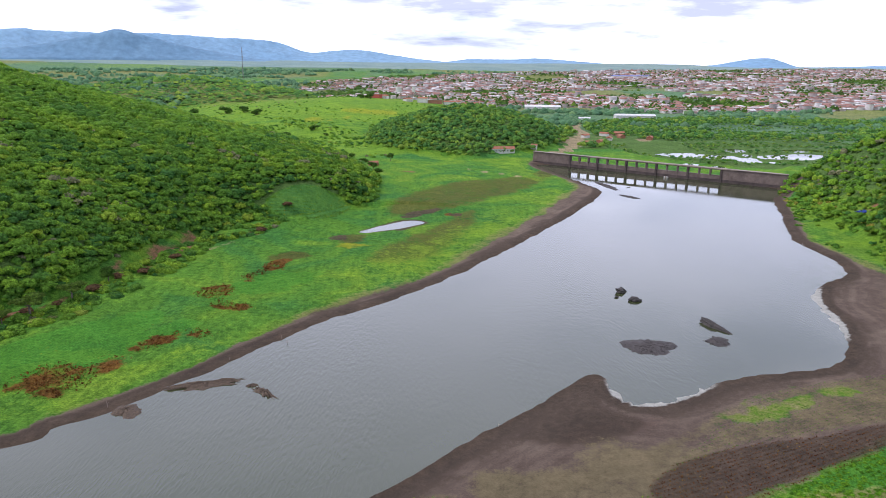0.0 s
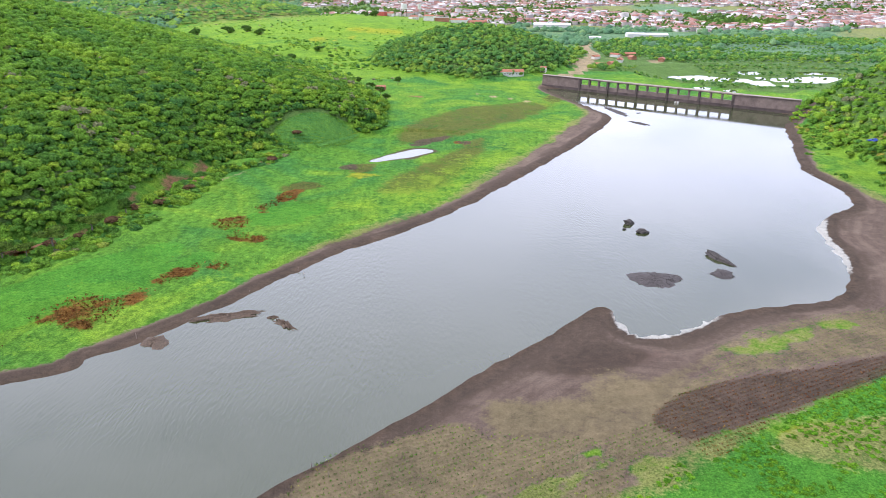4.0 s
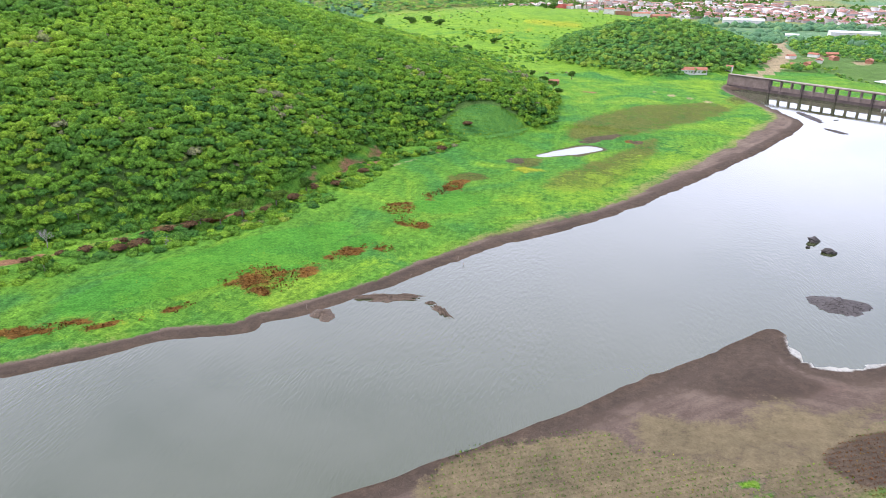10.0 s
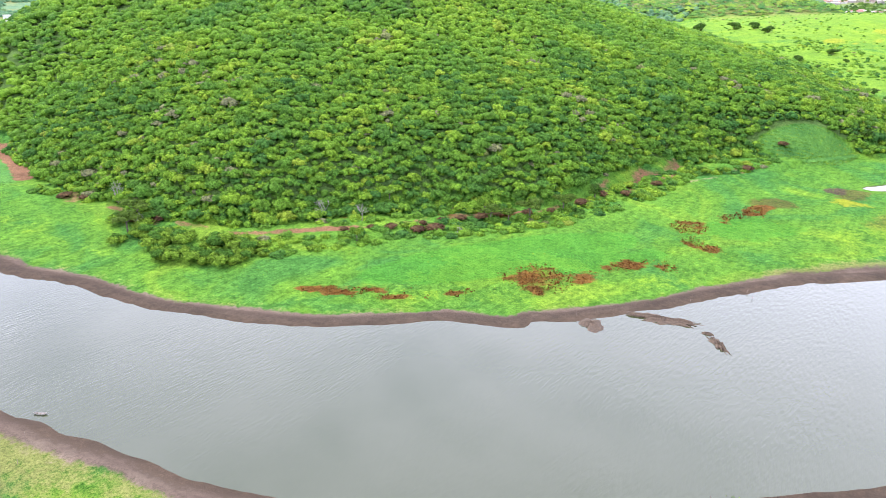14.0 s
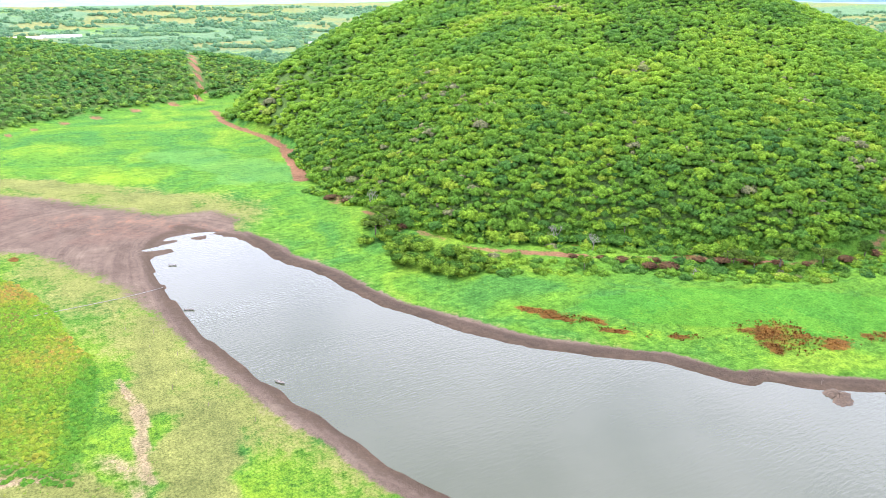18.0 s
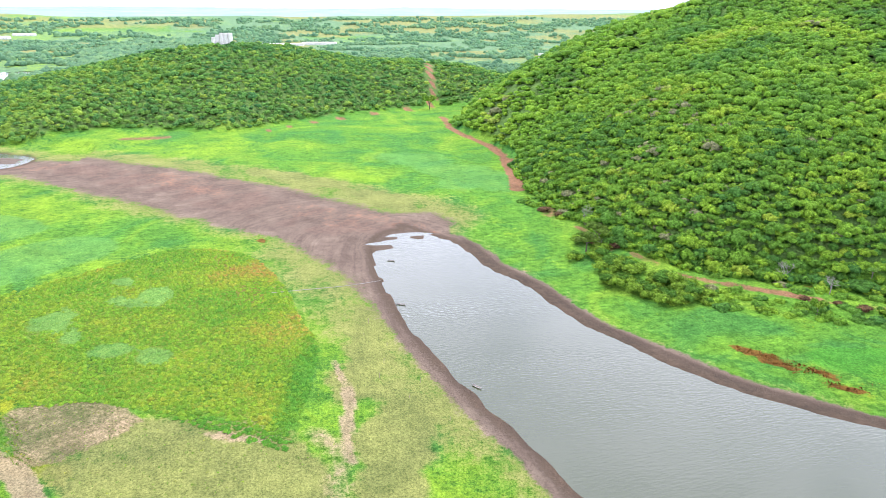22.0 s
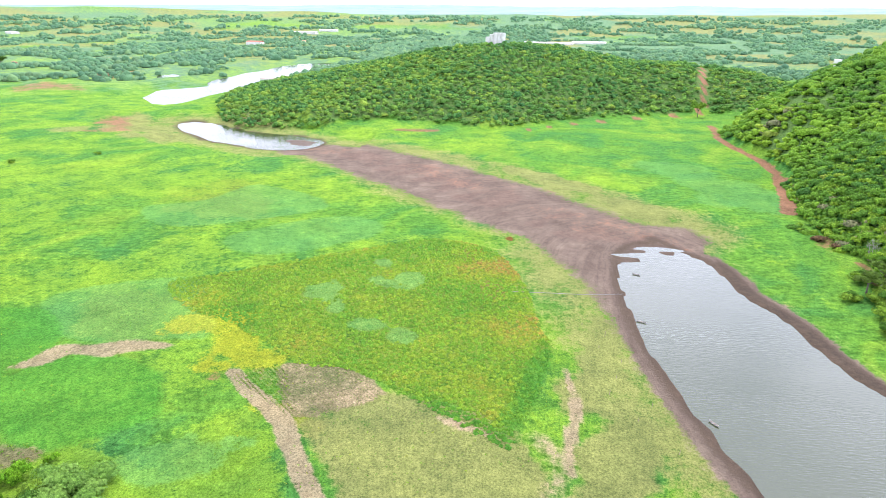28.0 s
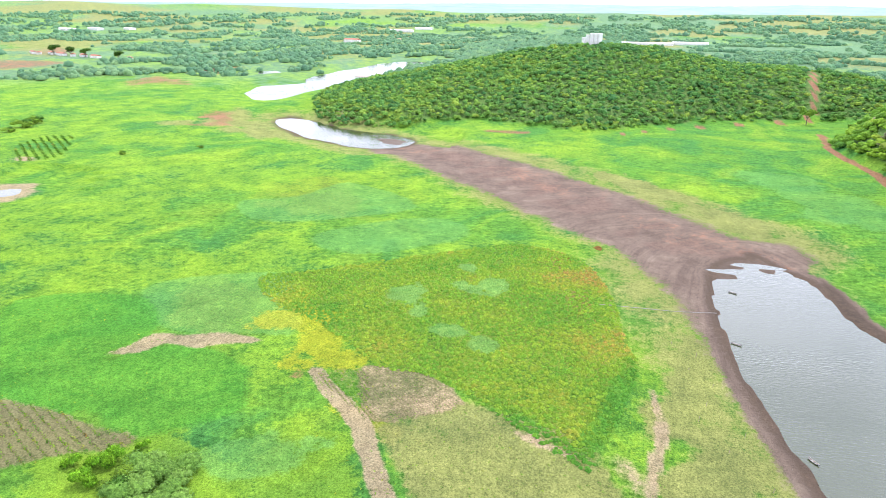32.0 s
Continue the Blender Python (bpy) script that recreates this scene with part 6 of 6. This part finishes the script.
ridge("backdrop_mountains", 4330, [(48, 120), (36, 150), (30.3, 150), (27.7, 158), (25, 145), (22.3, 150), (18.1, 152), (15, 140), (11.8, 132), (10, 95), (8.7, 52), (6.5, 75), (5.1, 84), (3.4, 68), (1.9, 45), (0, 28), (-2.3, 8)], "mountain range painted in blue haze under the clouds", HAZED_RANGE)
ridge("backdrop_foothill", 4080, [(32, 40), (28, 60), (24.5, 110), (22.3, 160), (20, 120), (17, 70), (13.5, 25), (11, 0)], "dark mountain painted in blue haze before the higher range", HAZED_FOOTHILL, 240)
ridge("backdrop_hills", 4330, [(-2, 10), (-4, 34), (-6.4, 30), (-9.2, 42), (-12.8, 22), (-15, 12), (-18.9, 2), (-22.2, 12), (-24.3, 45), (-25.8, 60), (-26.8, 45), (-28, 4), (-33, 20), (-40, 10)], "distant table hills painted in blue haze behind the town", HAZED_RANGE)


def far_ring():
    """The plain beyond the fields, out to the horizon, with haze in its colour."""
    r, a = np.meshgrid(np.linspace(3250, 4720, 26), np.linspace(0, 2 * np.pi, 181))
    x, y = -np.sin(a) * r, np.cos(a) * r
    z = height(x, y) - 9 * step(3520, 3300, np.maximum(np.abs(x), np.abs(y)))
    i = np.arange(r.size).reshape(r.shape)
    faces = np.stack([i[:-1, :-1], i[:-1, 1:], i[1:, 1:], i[1:, :-1]], -1).reshape(-1, 4)
    return tagged(new("backdrop_plain", mesh_of("backdrop_plain", np.stack([x, y, z], -1).reshape(-1, 3), faces, HAZED_PLAIN, smooth=True)), "hazy green plain out to the horizon", "plain", kind="structure")


far_ring()


# ---- on the water ----
def lump(name, label, category, x, y, a, b, tall, turn, mat, seed, sink=0.35, pebbles=0, ragged=0.1):
    """A low uneven hump that rises out of the water, with loose stones on it where it is stony."""
    r = np.random.default_rng(seed)
    n, m = 64, 9
    vs, fs = [], []
    t = np.arange(n) / n * 2 * np.pi
    edge = 1 + 0.16 * np.sin(2 * t + seed) + 0.1 * np.sin(3 * t + 1.7 * seed) + 0.07 * np.sin(5 * t + seed)
    edge = edge + ragged * (np.sin(7 * t + 2 * seed) + 0.8 * np.sin(11 * t + 3 * seed) + 0.7 * np.sin(17 * t + seed)) + r.normal(size=n) * 0.03

    for k in range(m):
        q = 1 - k / (m - 0.6)
        for i in range(n):
            wobble = ragged * math.sin(9 * q + 3 * t[i] + seed)
            vs.append((a * q * (edge[i] + wobble) * math.cos(t[i]), b * q * (edge[i] + wobble) * math.sin(t[i]), tall * (1 - q ** 1.6) - sink + r.normal() * tall * (0.06 + 0.6 * ragged)))
    for k in range(m - 1):
        for i in range(n):
            j = (i + 1) % n
            fs.append((k * n + i, k * n + j, (k + 1) * n + j, (k + 1) * n + i))
    vs.append((0, 0, tall - sink))
    me = bpy.data.meshes.new(name)
    me.from_pydata(vs, [], fs + [((m - 1) * n + i, (m - 1) * n + (i + 1) % n, len(vs) - 1) for i in range(n)])
    me.materials.append(mat)
    for p in me.polygons:
        p.use_smooth = True
    ob = tagged(new(name, me), label, category)
    ob.matrix_world = pose(x, y, 0, 0, 0, turn)
    if pebbles:
        q, i = np.sqrt(r.random(pebbles)) * 0.95, r.integers(0, n, pebbles)
        at = np.stack([a * q * edge[i] * np.cos(t[i]), b * q * edge[i] * np.sin(t[i]), tall * (1 - q ** 1.6) - sink], -1)
        bv, bf = ball(0)
        one = bv[None] * (0.7 + 0.6 * r.random((pebbles, len(bv), 1))) * r.uniform(0.12, 0.34, (pebbles, 1, 1)) * np.array([1.0, 1.0, 0.6])
        stones = new("stones", mesh_of("stones", (one + at[:, None]).reshape(-1, 3), (bf[None] + len(bv) * np.arange(pebbles)[:, None, None]).reshape(-1, 3), mat))
        stones.parent = ob
        tagged(stones, "loose dark stones", kind="stuff")
    return ob


lump("silt_mound", "low round brown silt mound in shallow water", "mud bank", -77, 180, 4.0, 4.6, 1.2, 20, BAR_MUD, 3, 0.2, 0, 0.03)
lump("silt_bar", "long narrow brown mud bar off the bank", "mud bank", -61, 196.2, 13, 2.5, 1.1, 16, BAR_MUD, 4, 0.22, 0, 0.14)
lump("silt_bar", "small broken mud bar in the water", "mud bank", -42, 191, 5.6, 1.5, 1.0, -48, BAR_MUD, 5, 0.26, 0, 0.2)
lump("silt_bar", "tiny clod of mud beside a broken bar", "mud bank", -46.6, 195.5, 1.9, 1.0, 0.8, 20, BAR_MUD, 15, 0.2, 0, 0.1)
lump("gravel_island", "dark pebbly island in the reservoir", "island", 82, 225, 9.6, 7.4, 1.4, 28, GRAVEL, 16, 0.18, 420, 0.02)
lump("gravel_island", "small dark pebbly shoal in the reservoir", "island", 108, 229.5, 4.6, 5.4, 0.8, 20, GRAVEL, 7, 0.2, 330, 0.05)
lump("sand_spit", "thin dark sandbar near the dam", "mud bank", 152, 552, 3.2, 26, 0.9, 10, GRAVEL, 8, 0.2, 0, 0.14)
lump("sand_spit", "small dark sandbar near the dam", "mud bank", 157, 505, 2.6, 11, 0.8, 30, GRAVEL, 9, 0.2, 0, 0.14)
lump("weed_island", "dark weedy island at the end of the pond", "island", -540, -170, 17, 9, 1.4, 62, BAR_MUD, 10, 0.15, 0, 0.03)


def boulder(label, x, y, size, stretch, turn, tilt, seed):
    bm = bmesh.new()
    bmesh.ops.create_icosphere(bm, subdivisions=3, radius=1.0)
    for v in bm.verts:
        k = noise.fractal(v.co * 1.3 + Vector((seed, 0, 0)), 0.8, 2.0, 5)
        v.co *= 1 + 0.35 * k
        v.co.x *= stretch
    ob = part("rock", bm, ROCK)
    ob.matrix_world = pose(x, y, size * 0.25, tilt, 8, turn) @ Matrix.Diagonal((size, size, size * 0.7, 1))
    return tagged(ob, label, "rock", "rocks in the reservoir")


boulder("long dark slanting rock rising from the water", 112, 244, 1.6, 4.2, -66, 15, 1)
boulder("flat slab of dark rock beside a longer rock", 114.5, 239, 0.9, 3.6, -58, -10, 2)
boulder("dark rock pair breaking the surface", 89, 284.5, 1.9, 1.4, 40, 10, 3)
boulder("low dark rock just above the water", 91.5, 273, 1.6, 1.6, -10, 5, 4)
boulder("tiny dark rock just above the water", 85, 277, 0.6, 1.5, 10, 5, 5)


def boat(x, y, turn, label, length=3.6, z=-0.08):
    """A narrow open canoe with benches."""
    root = tagged(new("canoe"), label, "boat", "canoes by the bank")
    n = 13
    outer, inner = [], []
    bm = bmesh.new()
    for i in range(n):
        u = i / (n - 1) * 2 - 1
        w = 0.55 * (1 - abs(u) ** 2.6) + 0.03
        lift = 0.28 * u * u
        outer.append([bm.verts.new((u * length / 2, s * w * k, h + lift)) for s, k, h in ((-1, 1, 0.42), (-1, 0.7, 0.08), (1, 0.7, 0.08), (1, 1, 0.42))])
        inner.append([bm.verts.new((u * length / 2 * 0.96, s * w * k, h + lift)) for s, k, h in ((-1, 0.9, 0.42), (-1, 0.62, 0.13), (1, 0.62, 0.13), (1, 0.9, 0.42))])
    for a, b in zip(outer[:-1], outer[1:]):
        for k in range(3):
            bm.faces.new((a[k], a[k + 1], b[k + 1], b[k]))
    for a, b in zip(inner[:-1], inner[1:]):
        for k in range(3):
            bm.faces.new((a[k + 1], a[k], b[k], b[k + 1]))
    for i in range(n - 1):
        bm.faces.new((outer[i][0], outer[i + 1][0], inner[i + 1][0], inner[i][0]))
        bm.faces.new((outer[i + 1][3], outer[i][3], inner[i][3], inner[i + 1][3]))
    part("hull", bm, BOAT_PAINT, root, "worn white hull")
    for u in (-0.9, 0.1, 1.0):
        bm = bmesh.new()
        box(bm, u - 0.12, -0.46, 0.34, u + 0.12, 0.46, 0.39)
        part("bench", bm, OLD_WOOD, root)
    root.matrix_world = pose(x, y, z, 0, 0, turn) @ Matrix.Diagonal((1, 0.75, 0.9, 1))
    return root


boat(-165.3, 56.2, 32, "worn white canoe at the muddy bank")
boat(-228, 47.2, 60, "dark weathered canoe drawn against the bank", 3.8)
boat(-274.5, 52.5, 62, "small pale canoe in the shallow end of the lake", 3.4)
boat(168, 546, 20, "small white boat moored near the dam", 4.0)
boat(212, 366, 80, "dark canoe at the grassy bank near the dam", 3.6)

hose = bpy.data.curves.new("water_hose", "CURVE")
hose.dimensions, hose.bevel_depth = "3D", 0.09
sp = hose.splines.new("NURBS")
pts = [(-246, 2), (-247, 10), (-248.5, 20), (-249, 30), (-251, 38), (-252.5, 44)]
sp.points.add(len(pts) - 1)
for p, (hx, hy) in zip(sp.points, pts):
    p.co = (hx, hy, max(0.05, float(height(np.array([hx]), np.array([hy]))[0])) + 0.14, 1)
sp.use_endpoint_u = True
hose.materials.append(BOAT_PAINT)
tagged(new("water_hose", hose), "pale hose running over the mud to the water", "hose")


def stake(x, y, tall, lean, label="thin grey stake standing at the water's edge"):
    bm = bmesh.new()
    limb(bm, (0, 0, -0.6), (lean, 0.1, tall), 0.09, 0.05, 5)
    limb(bm, (lean * 0.5, 0.05, tall * 0.5), (lean * 0.5 + 0.4, 0.2, tall * 0.75), 0.05, 0.03, 4)
    ob = tagged(part("stake", bm, OLD_WOOD), label, "stake", "stakes on the bank")
    z = float(height(np.array([float(x)]), np.array([float(y)]))[0])
    ob.matrix_world = pose(x, y, max(z, -1.0))
    return ob


for k, (hx, hy) in enumerate(((24.4, 170.6), (-24, 124.5), (-20, 121), (-83, 182), (-58, 214), (-45, 232), (-42, 228), (-171, 41), (-160, 50), (-196, 36), (-185, 33), (-176, 30), (-205, 30), (-163, 36), (-150, 44), (-214, 33), (-222, 26))):
    stake(hx, hy, 0.9 + 0.35 * (k % 4), 0.3 * ((k % 3) - 1))
house("pump_raft", "small white floating pump house near the dam wall", 214, 593, -38, 3, 2.4, 1.0, WHITEWASH, WHITEWASH, 0, 1, "raft").location.z = 0.0
